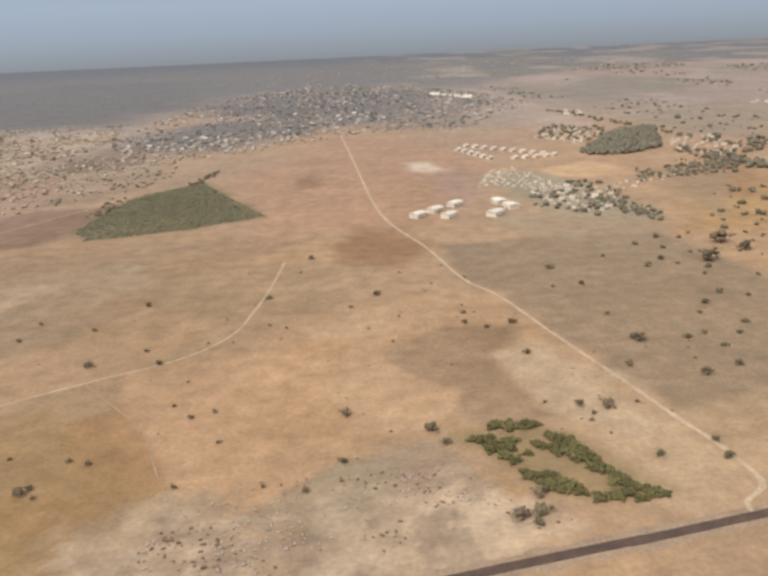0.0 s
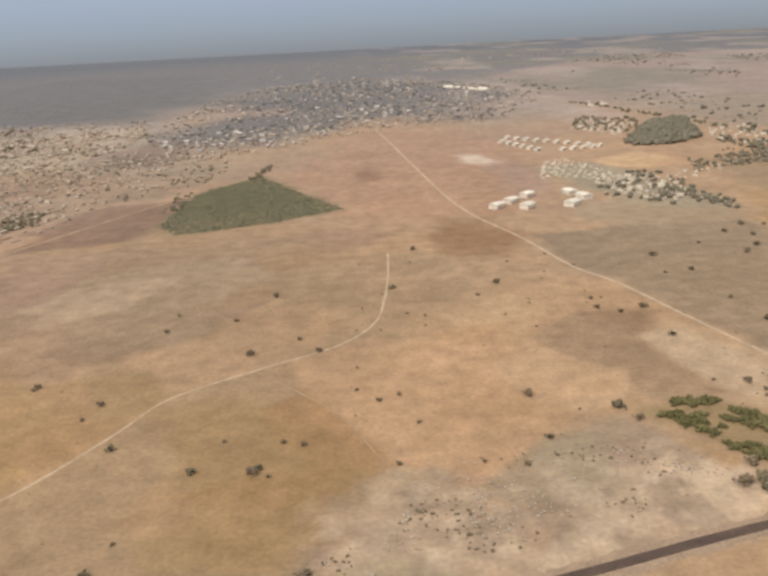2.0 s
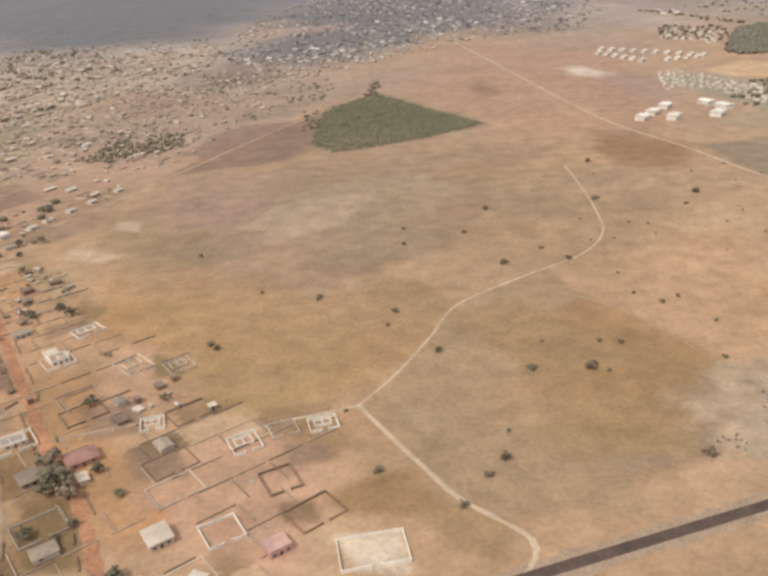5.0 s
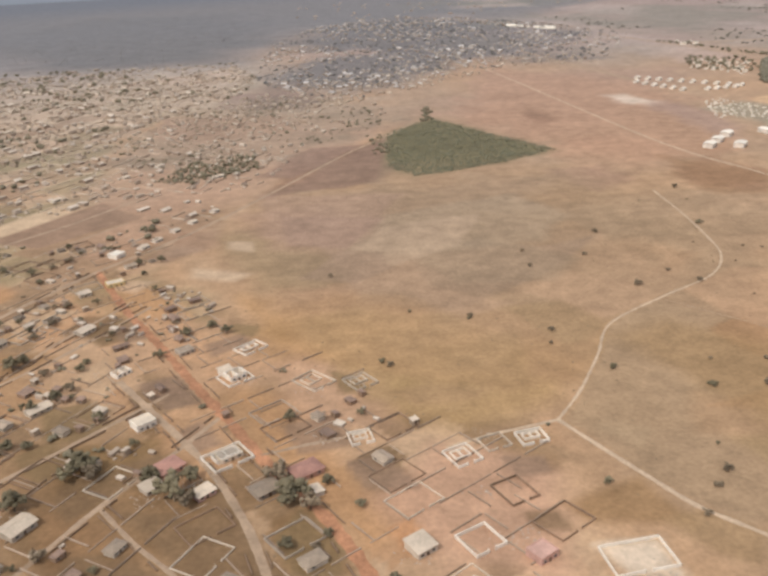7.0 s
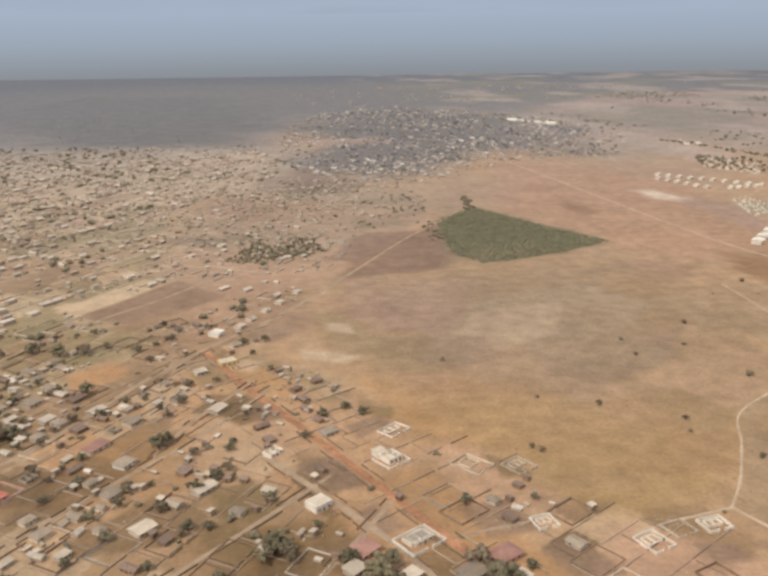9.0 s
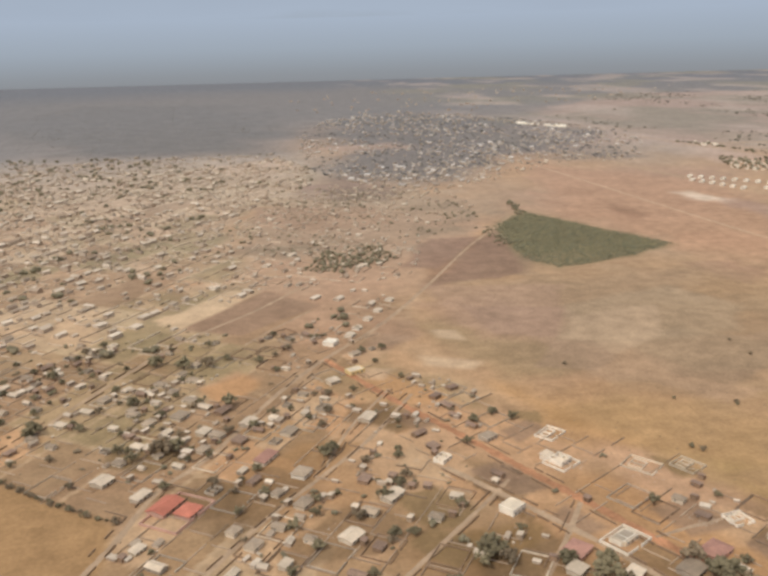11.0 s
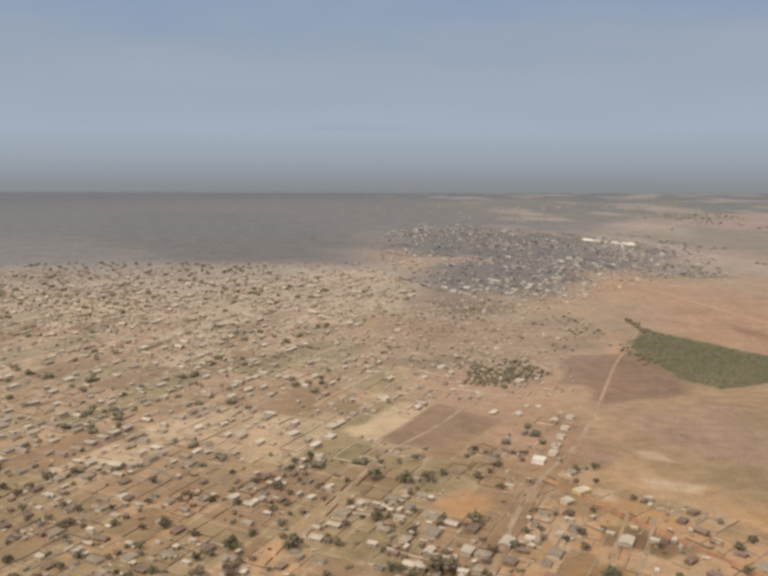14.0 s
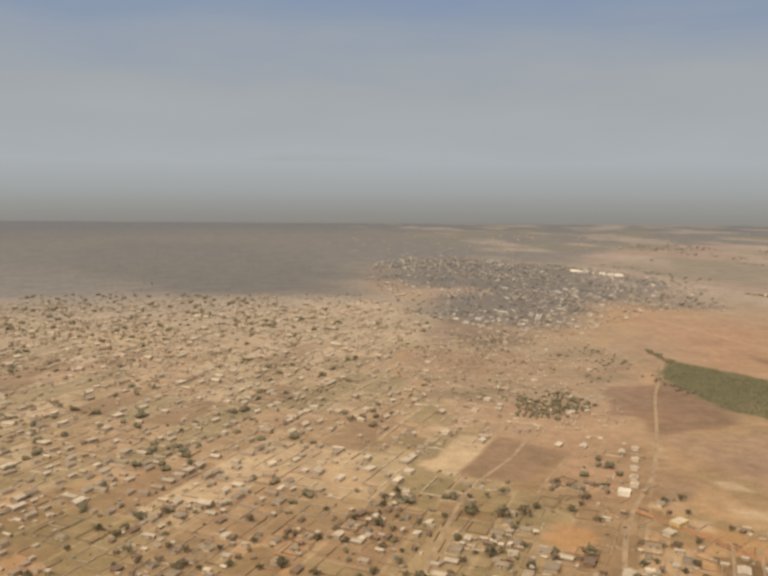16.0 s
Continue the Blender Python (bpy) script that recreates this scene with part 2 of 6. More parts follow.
def inside(x, y, poly):
    """Signed distance to a polygon's edge, positive inside."""
    x, y = np.asarray(x, float), np.asarray(y, float)
    d = np.full(x.shape, 1e18)
    odd = np.zeros(x.shape, bool)
    for (ax, ay), (bx, by) in zip(poly, poly[1:] + poly[:1]):
        ex, ey = bx - ax, by - ay
        u = np.clip(((x - ax) * ex + (y - ay) * ey) / (ex * ex + ey * ey), 0, 1)
        d = np.minimum(d, (x - ax - u * ex) ** 2 + (y - ay - u * ey) ** 2)
        if ay != by:
            odd ^= ((ay > y) != (by > y)) & (x < ex * (y - ay) / ey + ax)
    return np.where(odd, 1, -1) * np.sqrt(d)


# ---- the plan of the soils ----
VILLAGE = [(-190, 140), (-178, 216), (-225, 232), (-246, 275), (-285, 312), (-310, 360), (-352, 400), (-305, 510), (-335, 548), (-400, 590), (-430, 700), (-440, 800), (-400, 900),
           (-340, 1000), (-310, 1150), (-350, 1420), (-900, 1480), (-1400, 1250), (-1100, 560), (-760, 240), (-600, 120), (-300, 90)]
FRINGE = [(-420, 570), (-300, 560), (-270, 640), (-300, 720), (-240, 850), (-180, 930), (-300, 1010), (-400, 900), (-440, 700)]
TOWN = [(-306, 1747), (-329, 1203), (-283, 1041), (-200, 930), (-99, 1024), (42, 1158), (176, 1139), (347, 1468), (300, 1760), (173, 2102), (5, 2300), (-200, 2100)]
BUSH = [(-790, 1484), (-557, 1421), (-348, 1400), (-311, 1749), (-393, 2205), (-480, 2900), (-1000, 3200), (-1100, 2300)]
WORN = [(-445, 783), (-344, 998), (-176, 919), (-169, 793), (-253, 686), (-298, 612), (-406, 671)]
PATCHES = [
    ([(-225, 539), (-83, 509), (-50, 313), (-48, 222), (-92, 202)], (0.371, 0.234, 0.130), 30, 0.64),
    ([(-89, 460), (42, 468), (-141, 146), (-167, 173), (-177, 215), (-134, 293)], (0.356, 0.251, 0.161), 16, 0.72),
    ([(-302, 435), (-218, 475), (-180, 389), (-264, 265), (-278, 286), (-295, 320)], (0.372, 0.244, 0.146), 25, 0.72),
    ([(-248, 531), (-75, 543), (-170, 403), (-251, 441)], (0.413, 0.280, 0.187), 25, 0.68),
    ([(-413, 744), (-268, 826), (-164, 768), (-300, 531), (-373, 418), (-431, 527)], (0.433, 0.288, 0.200), 30, 0.72),
    ([(-3, 1089), (239, 1005), (38, 709), (-83, 652), (-119, 811)], (0.392, 0.257, 0.180), 40, 0.68),
    ([(-280, 415), (-206, 431), (-170, 357), (-202, 314), (-269, 330)], (0.440, 0.274, 0.171), 20, 0.51),
]
PATCHES += [
    ([(67, 501), (133, 512), (209, 508), (230, 410), (240, 344), (180, 255), (123, 251), (111, 282), (98, 333), (84, 391), (70, 426)], (0.294, 0.221, 0.152), 7, 0.9),
    ([(62, 317), (92, 330), (119, 249), (126, 221), (113, 193), (85, 191), (84, 236), (76, 276)], (0.474, 0.343, 0.222), 9, 0.9),
    ([(25, 323), (49, 349), (65, 322), (69, 281), (50, 267), (33, 291)], (0.341, 0.235, 0.149), 6, 0.75),
    ([(-75, 200), (-49, 222), (-15, 203), (35, 226), (55, 212), (70, 190), (42, 176), (-8, 165), (-75, 170)], (0.507, 0.383, 0.273), 7, 0.9),
    ([(-16, 208), (4, 227), (25, 241), (47, 225), (33, 210), (13, 212), (-4, 201)], (0.332, 0.235, 0.175), 7, 0.8),
    ([(-100, 308), (-66, 262), (-52, 225), (-73, 205), (-93, 208), (-98, 230), (-97, 273)], (0.377, 0.234, 0.127), 5, 0.85),
    ([(-46, 313), (4, 315), (50, 279), (29, 251), (4, 234), (-35, 232), (-53, 273)], (0.428, 0.275, 0.157), 16, 0.7),
    ([(-228, 403), (-183, 472), (-94, 409), (-139, 359), (-166, 334), (-196, 318), (-296, 389), (-309, 476)], (0.331, 0.230, 0.149), 12, 0.75),
    ([(-96, 761), (5, 1160), (120, 958), (156, 829), (80, 575), (4, 542), (-64, 623)], (0.422, 0.262, 0.167), 30, 0.8),
    ([(1, 516), (25, 552), (58, 503), (41, 449), (10, 466)], (0.324, 0.201, 0.114), 10, 0.8),
    ([(-288, 540), (-223, 654), (-174, 741), (-191, 630), (-206, 552)], (0.271, 0.185, 0.132), 8, 0.85),
    ([(-281, 666), (-242, 698), (-218, 653), (-260, 593), (-281, 613)], (0.301, 0.205, 0.147), 12, 0.7),
    ([(-293, 351), (-239, 318), (-122, 310), (-172, 227), (-237, 253), (-270, 283)], (0.418, 0.266, 0.150), 14, 0.7),
]
PATCHES += [
    ([(-268, 478), (-229, 481), (-222, 439), (-249, 384), (-271, 381), (-284, 423)], (0.332, 0.235, 0.171), 12, 0.65),
    ([(-169, 209), (-161, 216), (-148, 204), (-156, 193)], (0.506, 0.382, 0.242), 2.5, 0.95),
    ([(-461, 492), (-413, 551), (-373, 513), (-419, 456)], (0.301, 0.205, 0.134), 3, 0.95),
    ([(-478, 506), (-448, 537), (-428, 527), (-461, 484)], (0.526, 0.388, 0.265), 3, 0.95),
    ([(-437, 454), (-392, 518), (-377, 503), (-421, 445)], (0.331, 0.225, 0.144), 3, 0.9),
    ([(-620, 200), (-559, 264), (-527, 307), (-469, 260), (-472, 200), (-500, 130)], (0.334, 0.218, 0.117), 2.5, 1.0),
    ([(-446, 384), (-425, 407), (-412, 390), (-431, 362)], (0.441, 0.273, 0.169), 4, 0.8),
    ([(-197, 600), (-183, 730), (-146, 771), (-128, 788), (-85, 688), (-50, 614), (-104, 587), (-142, 570), (-179, 562)], (0.185, 0.166, 0.092), 9, 0.9),
    ([(188, 770), (266, 791), (273, 728), (213, 706)], (0.517, 0.326, 0.192), 14, 0.9),
    ([(271, 631), (420, 694), (300, 481), (233, 503)], (0.418, 0.265, 0.130), 25, 0.85),
    ([(58, 815), (80, 830), (112, 790), (92, 770)], (0.587, 0.438, 0.321), 10, 0.9),
    ([(-188, 152), (-169, 152), (-169, 136), (-182, 139)], (0.616, 0.515, 0.404), 2, 0.9),
    ([(-374, 400), (-349, 352), (-306, 266), (-280, 215), (-251, 155), (-236, 170), (-262, 225), (-300, 300), (-340, 380)], (0.443, 0.272, 0.148), 9, 0.9),
    ([(40, 245), (58, 254), (82, 242), (103, 203), (75, 198), (60, 210)], (0.303, 0.223, 0.121), 5, 0.8),
    ([(-166, 322), (-100, 306), (-98, 240), (-140, 200), (-176, 214), (-150, 258)], (0.410, 0.275, 0.157), 8, 0.6),
    # far plain, its colour greyed for distance haze
    ([(120, 1300), (600, 1250), (1600, 2600), (900, 2800), (300, 2000), (420, 1600)], (0.379, 0.274, 0.204), 60, 0.85),
    ([(-300, 1480), (-150, 1500), (-120, 1420), (-260, 1400)], (0.452, 0.310, 0.216), 30, 0.7),
]

PATCHES += [
    ([(-321, 460), (-264, 464), (-226, 463), (-228, 403), (-239, 363), (-285, 361)], (0.320, 0.232, 0.139), 8, 0.72),
    ([(-197, 366), (-157, 435), (-117, 434), (-94, 407), (-134, 365), (-152, 330), (-181, 331)], (0.310, 0.191, 0.107), 5, 0.72),
    ([(-194, 465), (-146, 478), (-111, 442), (-145, 427), (-173, 430)], (0.358, 0.219, 0.120), 6, 0.72),
    ([(-264, 530), (-216, 541), (-198, 476), (-218, 416), (-227, 373), (-242, 406), (-230, 455)], (0.475, 0.311, 0.202), 8, 0.59),
    ([(-186, 278), (-161, 281), (-142, 306), (-132, 294), (-149, 258), (-162, 242), (-180, 249)], (0.373, 0.228, 0.092), 6, 0.72),
    ([(-163, 306), (-143, 314), (-132, 299), (-142, 290), (-158, 290)], (0.414, 0.248, 0.127), 4, 0.72),
    ([(-108, 176), (-92, 183), (-75, 184), (-74, 170), (-99, 167)], (0.267, 0.171, 0.111), 5, 0.72),
]
PATCHES += [
    ([(20, 315), (51, 355), (88, 345), (55, 284), (35, 297)], (0.276, 0.184, 0.117), 5, 0.72),
    ([(-32, 273), (14, 304), (12, 264), (-20, 233), (-44, 223)], (0.402, 0.248, 0.120), 8, 0.59),
    ([(-8, 227), (33, 242), (12, 203), (-15, 196)], (0.289, 0.231, 0.154), 6, 0.72),
    ([(-272, 324), (-232, 315), (-197, 267), (-202, 246), (-234, 245), (-249, 258)], (0.323, 0.201, 0.093), 7, 0.72),
    ([(-193, 170), (-163, 180), (-158, 156), (-183, 160)], (0.277, 0.171, 0.082), 3, 0.72),
    ([(-202, 199), (-185, 197), (-185, 186), (-195, 183)], (0.257, 0.161, 0.086), 2.5, 0.72),
    ([(-132, 211), (-108, 214), (-107, 185), (-126, 176)], (0.443, 0.270, 0.156), 7, 0.59),
]
PATCHES += [
    ([(-100, 269), (-82, 283), (-73, 268), (-68, 254), (-86, 254)], (0.328, 0.196, 0.089), 4, 0.72),
    ([(-78, 206), (-53, 221), (-35, 215), (-29, 198), (-52, 186), (-71, 192)], (0.502, 0.359, 0.231), 5, 0.59),
    ([(-41, 323), (-9, 346), (17, 342), (-8, 307), (-31, 301)], (0.466, 0.289, 0.163), 6, 0.51),
    ([(-21, 273), (4, 291), (33, 269), (14, 253), (-9, 249)], (0.431, 0.262, 0.116), 8, 0.59),
    ([(-99, 268), (-83, 277), (-65, 256), (-67, 236), (-86, 239)], (0.265, 0.163, 0.066), 5, 0.72),
    ([(-181, 427), (-134, 445), (-96, 412), (-122, 385), (-144, 369), (-159, 371)], (0.303, 0.188, 0.105), 6, 0.72),
    ([(22, 194), (35, 224), (56, 215), (59, 187), (42, 180)], (0.566, 0.428, 0.303), 6, 0.64),
]
PATCHES += [
    ([(-42, 213), (-17, 218), (-4, 201), (-9, 182), (-32, 189)], (0.372, 0.241, 0.156), 6, 0.51),
    ([(122, 253), (161, 268), (127, 201), (128, 221)], (0.456, 0.322, 0.202), 6, 0.68),
    ([(-217, 402), (-178, 441), (-138, 388), (-96, 407), (-157, 340), (-213, 325)], (0.329, 0.205, 0.119), 9, 0.64),
    ([(-216, 540), (-168, 481), (-184, 423), (-225, 380), (-249, 384), (-219, 438)], (0.476, 0.314, 0.215), 8, 0.64),
    ([(-338, 469), (-316, 466), (-312, 441), (-338, 416), (-349, 426)], (0.318, 0.211, 0.148), 6, 0.68),
    ([(-237, 253), (-206, 282), (-134, 290), (-170, 227), (-215, 214), (-244, 232)], (0.354, 0.239, 0.107), 9, 0.59),
    ([(-297, 358), (-262, 322), (-250, 280), (-278, 294), (-290, 321)], (0.438, 0.265, 0.127), 8, 0.59),
]
PATCHES += [
    ([(-179, 365), (-141, 381), (-151, 353), (-181, 338)], (0.268, 0.177, 0.119), 6, 0.68),
    ([(-311, 502), (-267, 511), (-226, 492), (-217, 448), (-244, 407), (-282, 422)], (0.353, 0.226, 0.160), 9, 0.59),
    ([(-411, 899), (-309, 811), (-357, 739), (-409, 789)], (0.361, 0.226, 0.150), 10, 0.68),
    ([(-349, 1041), (-271, 1037), (-272, 939), (-351, 929)], (0.277, 0.190, 0.152), 14, 0.68),
    ([(-290, 1002), (-237, 984), (-255, 883), (-298, 896)], (0.224, 0.182, 0.129), 14, 0.68),
    ([(-490, 1258), (-362, 1336), (-329, 1203), (-433, 1160)], (0.563, 0.408, 0.278), 14, 0.59),
    ([(-784, 1080), (-682, 1049), (-672, 961), (-746, 939)], (0.527, 0.388, 0.239), 20, 0.59),
]
PATCHES += [
    ([(-320, 871), (-300, 830), (-332, 831)], (0.654, 0.484, 0.315), 6, 0.59),
    ([(-261, 671), (-209, 687), (-234, 592), (-272, 557), (-288, 541)], (0.252, 0.155, 0.104), 6, 0.72),
    ([(-443, 383), (-420, 402), (-413, 383), (-433, 360)], (0.439, 0.266, 0.142), 3, 0.72),
    ([(-246, 185), (-224, 211), (-204, 207), (-185, 187), (-199, 141), (-231, 147)], (0.498, 0.324, 0.229), 7, 0.77),
    ([(-311, 339), (-278, 300), (-235, 259), (-231, 219), (-263, 225), (-277, 264)], (0.465, 0.306, 0.208), 7, 0.64),
    ([(-352, 339), (-302, 333), (-278, 286), (-269, 258), (-306, 258), (-340, 299)], (0.499, 0.332, 0.216), 6, 0.59),
]

PATCHES += [
    ([(610, 2376), (1223, 2352), (713, 1351), (481, 1446)], (0.376, 0.271, 0.205), 60, 0.72),
    ([(444, 1469), (692, 1311), (484, 902), (413, 931), (409, 1246)], (0.324, 0.254, 0.178), 40, 0.72),
    ([(289, 723), (403, 743), (327, 594), (270, 610)], (0.335, 0.208, 0.115), 15, 0.72),
    ([(-42, 771), (-24, 800), (-15, 737), (-35, 723)], (0.267, 0.163, 0.106), 8, 0.72),
    ([(-327, 1082), (-270, 1108), (-223, 960), (-257, 916)], (0.258, 0.184, 0.135), 20, 0.72),
    ([(-280, 677), (-185, 601), (-215, 564), (-237, 568)], (0.278, 0.194, 0.136), 14, 0.72),
    ([(92, 801), (127, 775), (124, 673), (95, 609), (88, 683)], (0.347, 0.240, 0.184), 14, 0.72),
    ([(261, 1260), (347, 1239), (350, 1078), (255, 1039)], (0.503, 0.359, 0.267), 25, 0.72),
]
PATCHES += [
    ([(6, 536), (45, 555), (65, 509), (36, 458), (2, 487)], (0.311, 0.192, 0.120), 7, 0.72),
    ([(-256, 508), (-219, 475), (-217, 434), (-241, 414), (-269, 448)], (0.319, 0.218, 0.164), 8, 0.72),
    ([(-113, 305), (-83, 310), (-77, 286), (-106, 282)], (0.310, 0.211, 0.132), 6, 0.72),
    ([(-81, 287), (-58, 292), (-83, 248), (-89, 263)], (0.282, 0.178, 0.103), 6, 0.72),
    ([(-122, 376), (-84, 398), (-56, 360), (-74, 337), (-107, 332)], (0.453, 0.279, 0.163), 7, 0.51),
    ([(-63, 632), (8, 666), (33, 597), (-25, 535), (-64, 520)], (0.447, 0.274, 0.176), 14, 0.51),
    ([(-85, 555), (-42, 556), (-29, 509), (-64, 494)], (0.339, 0.212, 0.154), 9, 0.59),
    ([(11, 570), (49, 525), (52, 483), (2, 474)], (0.299, 0.181, 0.102), 7, 0.68),
]

PATCHES += [
    ([(-109, 245), (-51, 223), (-53, 210), (-70, 197), (-66, 183), (-85, 185)], (0.307, 0.190, 0.094), 6, 0.85),
    ([(-72, 202), (-38, 208), (-9, 193), (-8, 177), (-66, 183)], (0.392, 0.272, 0.176), 8, 0.68),
    ([(-48, 228), (-5, 229), (4, 216), (-16, 205), (-42, 211)], (0.373, 0.233, 0.139), 8, 0.68),
    ([(-387, 278), (-307, 227), (-282, 179), (-275, 154), (-351, 167)], (0.237, 0.150, 0.080), 16, 0.72),
    ([(-276, 178), (-264, 181), (-253, 150), (-275, 154)], (0.229, 0.143, 0.072), 3, 0.85),
    ([(-352, 199), (-331, 188), (-306, 159), (-339, 165)], (0.256, 0.158, 0.086), 4, 0.68),
    ([(-296, 194), (-288, 180), (-279, 155), (-301, 158), (-306, 170)], (0.215, 0.136, 0.072), 3, 0.77),
    ([(-347, 231), (-316, 229), (-327, 199), (-345, 205)], (0.222, 0.147, 0.072), 3, 0.77),
]
PATCHES += [
    ([(130, 746), (182, 763), (210, 695), (228, 533), (169, 551), (144, 645)], (0.345, 0.297, 0.211), 9, 0.81),
    ([(-397, 312), (-372, 306), (-416, 246), (-438, 271)], (0.273, 0.169, 0.086), 4, 0.72),
    ([(-217, 523), (-84, 530), (-199, 362), (-234, 385), (-240, 438)], (0.318, 0.218, 0.145), 22, 0.59),
    ([(-300, 321), (-222, 327), (-254, 281), (-278, 286)], (0.353, 0.220, 0.103), 14, 0.59),
]


# fields with clean edges: outline, soil, softness, share
FIELDS = []
FIELDS += [
    ([(-264, 548), (-143, 523), (-84, 426), (-78, 332), (-114, 320), (-157, 272)], (0.330, 0.235, 0.150), 18, 0.4),
    ([(-102, 308), (-82, 283), (-52, 225), (-68, 207), (-85, 200), (-83, 186), (-105, 162), (-102, 148), (-144, 154), (-162, 180), (-171, 206), (-176, 214), (-161, 238), (-148, 258), (-134, 285), (-122, 297)], (0.360, 0.254, 0.158), 1.5, 0.8),
    ([(-88, 316), (-51, 338), (22, 314), (25, 252), (2, 232), (-26, 204), (-36, 220), (-49, 223), (-80, 285)], (0.470, 0.306, 0.188), 2, 0.75),
    ([(-95, 274), (-81, 281), (-56, 240), (-49, 222), (-68, 207), (-86, 201), (-124, 215), (-94, 223), (-74, 225), (-90, 252)], (0.365, 0.222, 0.120), 1.5, 0.85),
]
FIELDS += [
    ([(-124, 225), (-99, 210), (-85, 201), (-90, 189), (-116, 187), (-137, 200)], (0.430, 0.275, 0.158), 4, 0.5),
    ([(-79, 197), (-68, 207), (-49, 222), (-35, 218), (-28, 201), (-10, 187), (-28, 172), (-37, 171), (-55, 177), (-69, 189)], (0.505, 0.395, 0.285), 2.5, 0.6),
    ([(-108, 176), (-94, 185), (-73, 184), (-70, 177), (-85, 170), (-103, 167)], (0.325, 0.240, 0.168), 2.5, 0.7),
    ([(-70, 177), (-51, 176), (-35, 164), (-54, 159), (-68, 165)], (0.335, 0.275, 0.185), 2, 0.7),
]
FIELDS += [
    ([(-26, 204), (2, 232), (33, 242), (6, 192), (-10, 187)], (0.335, 0.270, 0.185), 3, 0.6),
    ([(-272, 324), (-239, 327), (-202, 314), (-174, 271), (-162, 251), (-192, 237), (-243, 240)], (0.350, 0.245, 0.125), 6, 0.6),
    ([(-248, 400), (-228, 427), (-176, 470), (-120, 425), (-94, 405), (-134, 358), (-166, 334), (-200, 314), (-238, 338)], (0.350, 0.244, 0.162), 3, 0.7),
    ([(-166, 334), (-134, 351), (-106, 338), (-102, 311), (-134, 292), (-145, 315)], (0.455, 0.300, 0.192), 3, 0.6),
]
FIELDS += [
    ([(-168, 306), (-143, 314), (-131, 294), (-149, 260), (-163, 239), (-180, 249)], (0.420, 0.265, 0.150), 3, 0.6),
    ([(20, 322), (48, 351), (62, 334), (64, 315), (70, 286), (74, 264), (80, 255), (53, 248), (43, 262), (49, 280), (35, 293)], (0.345, 0.240, 0.155), 1.5, 0.8),
    ([(49, 280), (35, 293), (20, 317), (-5, 293), (5, 261), (23, 246), (43, 262)], (0.490, 0.335, 0.215), 2, 0.6),
    ([(65, 319), (87, 320), (100, 285), (110, 244), (99, 236), (80, 257), (70, 286)], (0.475, 0.360, 0.250), 2.5, 0.6),
]
FIELDS += [
    ([(14, 236), (35, 242), (46, 225), (56, 209), (48, 215), (31, 224), (17, 228)], (0.345, 0.260, 0.185), 2, 0.7),
    ([(-7, 222), (15, 234), (20, 209), (24, 185), (12, 188), (-6, 204)], (0.350, 0.275, 0.195), 3, 0.55),
    ([(44, 228), (56, 219), (61, 209), (54, 203), (46, 215)], (0.430, 0.275, 0.150), 1.5, 0.8),
    ([(-206, 387), (-185, 423), (-136, 447), (-96, 405), (-133, 360), (-158, 339), (-178, 331), (-202, 347)], (0.325, 0.228, 0.155), 2.5, 0.75),
]
FIELDS += [
    ([(-259, 435), (-244, 474), (-208, 458), (-231, 410), (-245, 397)], (0.350, 0.240, 0.172), 3, 0.7),
    ([(-278, 332), (-250, 349), (-217, 341), (-193, 309), (-165, 316), (-145, 304), (-137, 285), (-163, 240), (-192, 237), (-235, 263), (-263, 282)], (0.415, 0.262, 0.143), 5, 0.5),
    ([(-229, 393), (-206, 387), (-202, 347), (-179, 328), (-165, 317), (-193, 310), (-217, 344), (-246, 354)], (0.445, 0.300, 0.200), 4, 0.55),
    ([(-161, 336), (-130, 359), (-95, 404), (-86, 347), (-64, 335), (-118, 299), (-134, 290), (-145, 306)], (0.455, 0.300, 0.185), 3, 0.55),
]
FIELDS += [
    ([(-152, 161), (-140, 149), (-148, 138), (-156, 143), (-165, 159)], (0.330, 0.222, 0.120), 2, 0.7),
    ([(-236, 248), (-217, 250), (-194, 243), (-201, 235), (-226, 235)], (0.360, 0.235, 0.135), 3, 0.55),
    ([(-186, 444), (-151, 462), (-103, 430), (-97, 403), (-130, 393), (-172, 408)], (0.335, 0.225, 0.135), 3, 0.75),
    ([(-212, 415), (-161, 414), (-118, 369), (-141, 341), (-187, 348)], (0.330, 0.245, 0.165), 4, 0.65),
]
FIELDS += [
    ([(-174, 316), (-146, 317), (-133, 289), (-148, 274), (-157, 272)], (0.345, 0.235, 0.125), 3, 0.7),
    ([(-95, 268), (-89, 278), (-76, 280), (-50, 227), (-56, 218), (-74, 207), (-78, 217), (-74, 235), (-92, 257)], (0.365, 0.222, 0.120), 2, 0.7),
    ([(-127, 195), (-95, 191), (-85, 205), (-73, 196), (-79, 173), (-120, 175)], (0.325, 0.228, 0.122), 4, 0.65),
    ([(-84, 199), (-74, 202), (-67, 188), (-73, 172), (-82, 180)], (0.345, 0.255, 0.185), 2.5, 0.65),
]
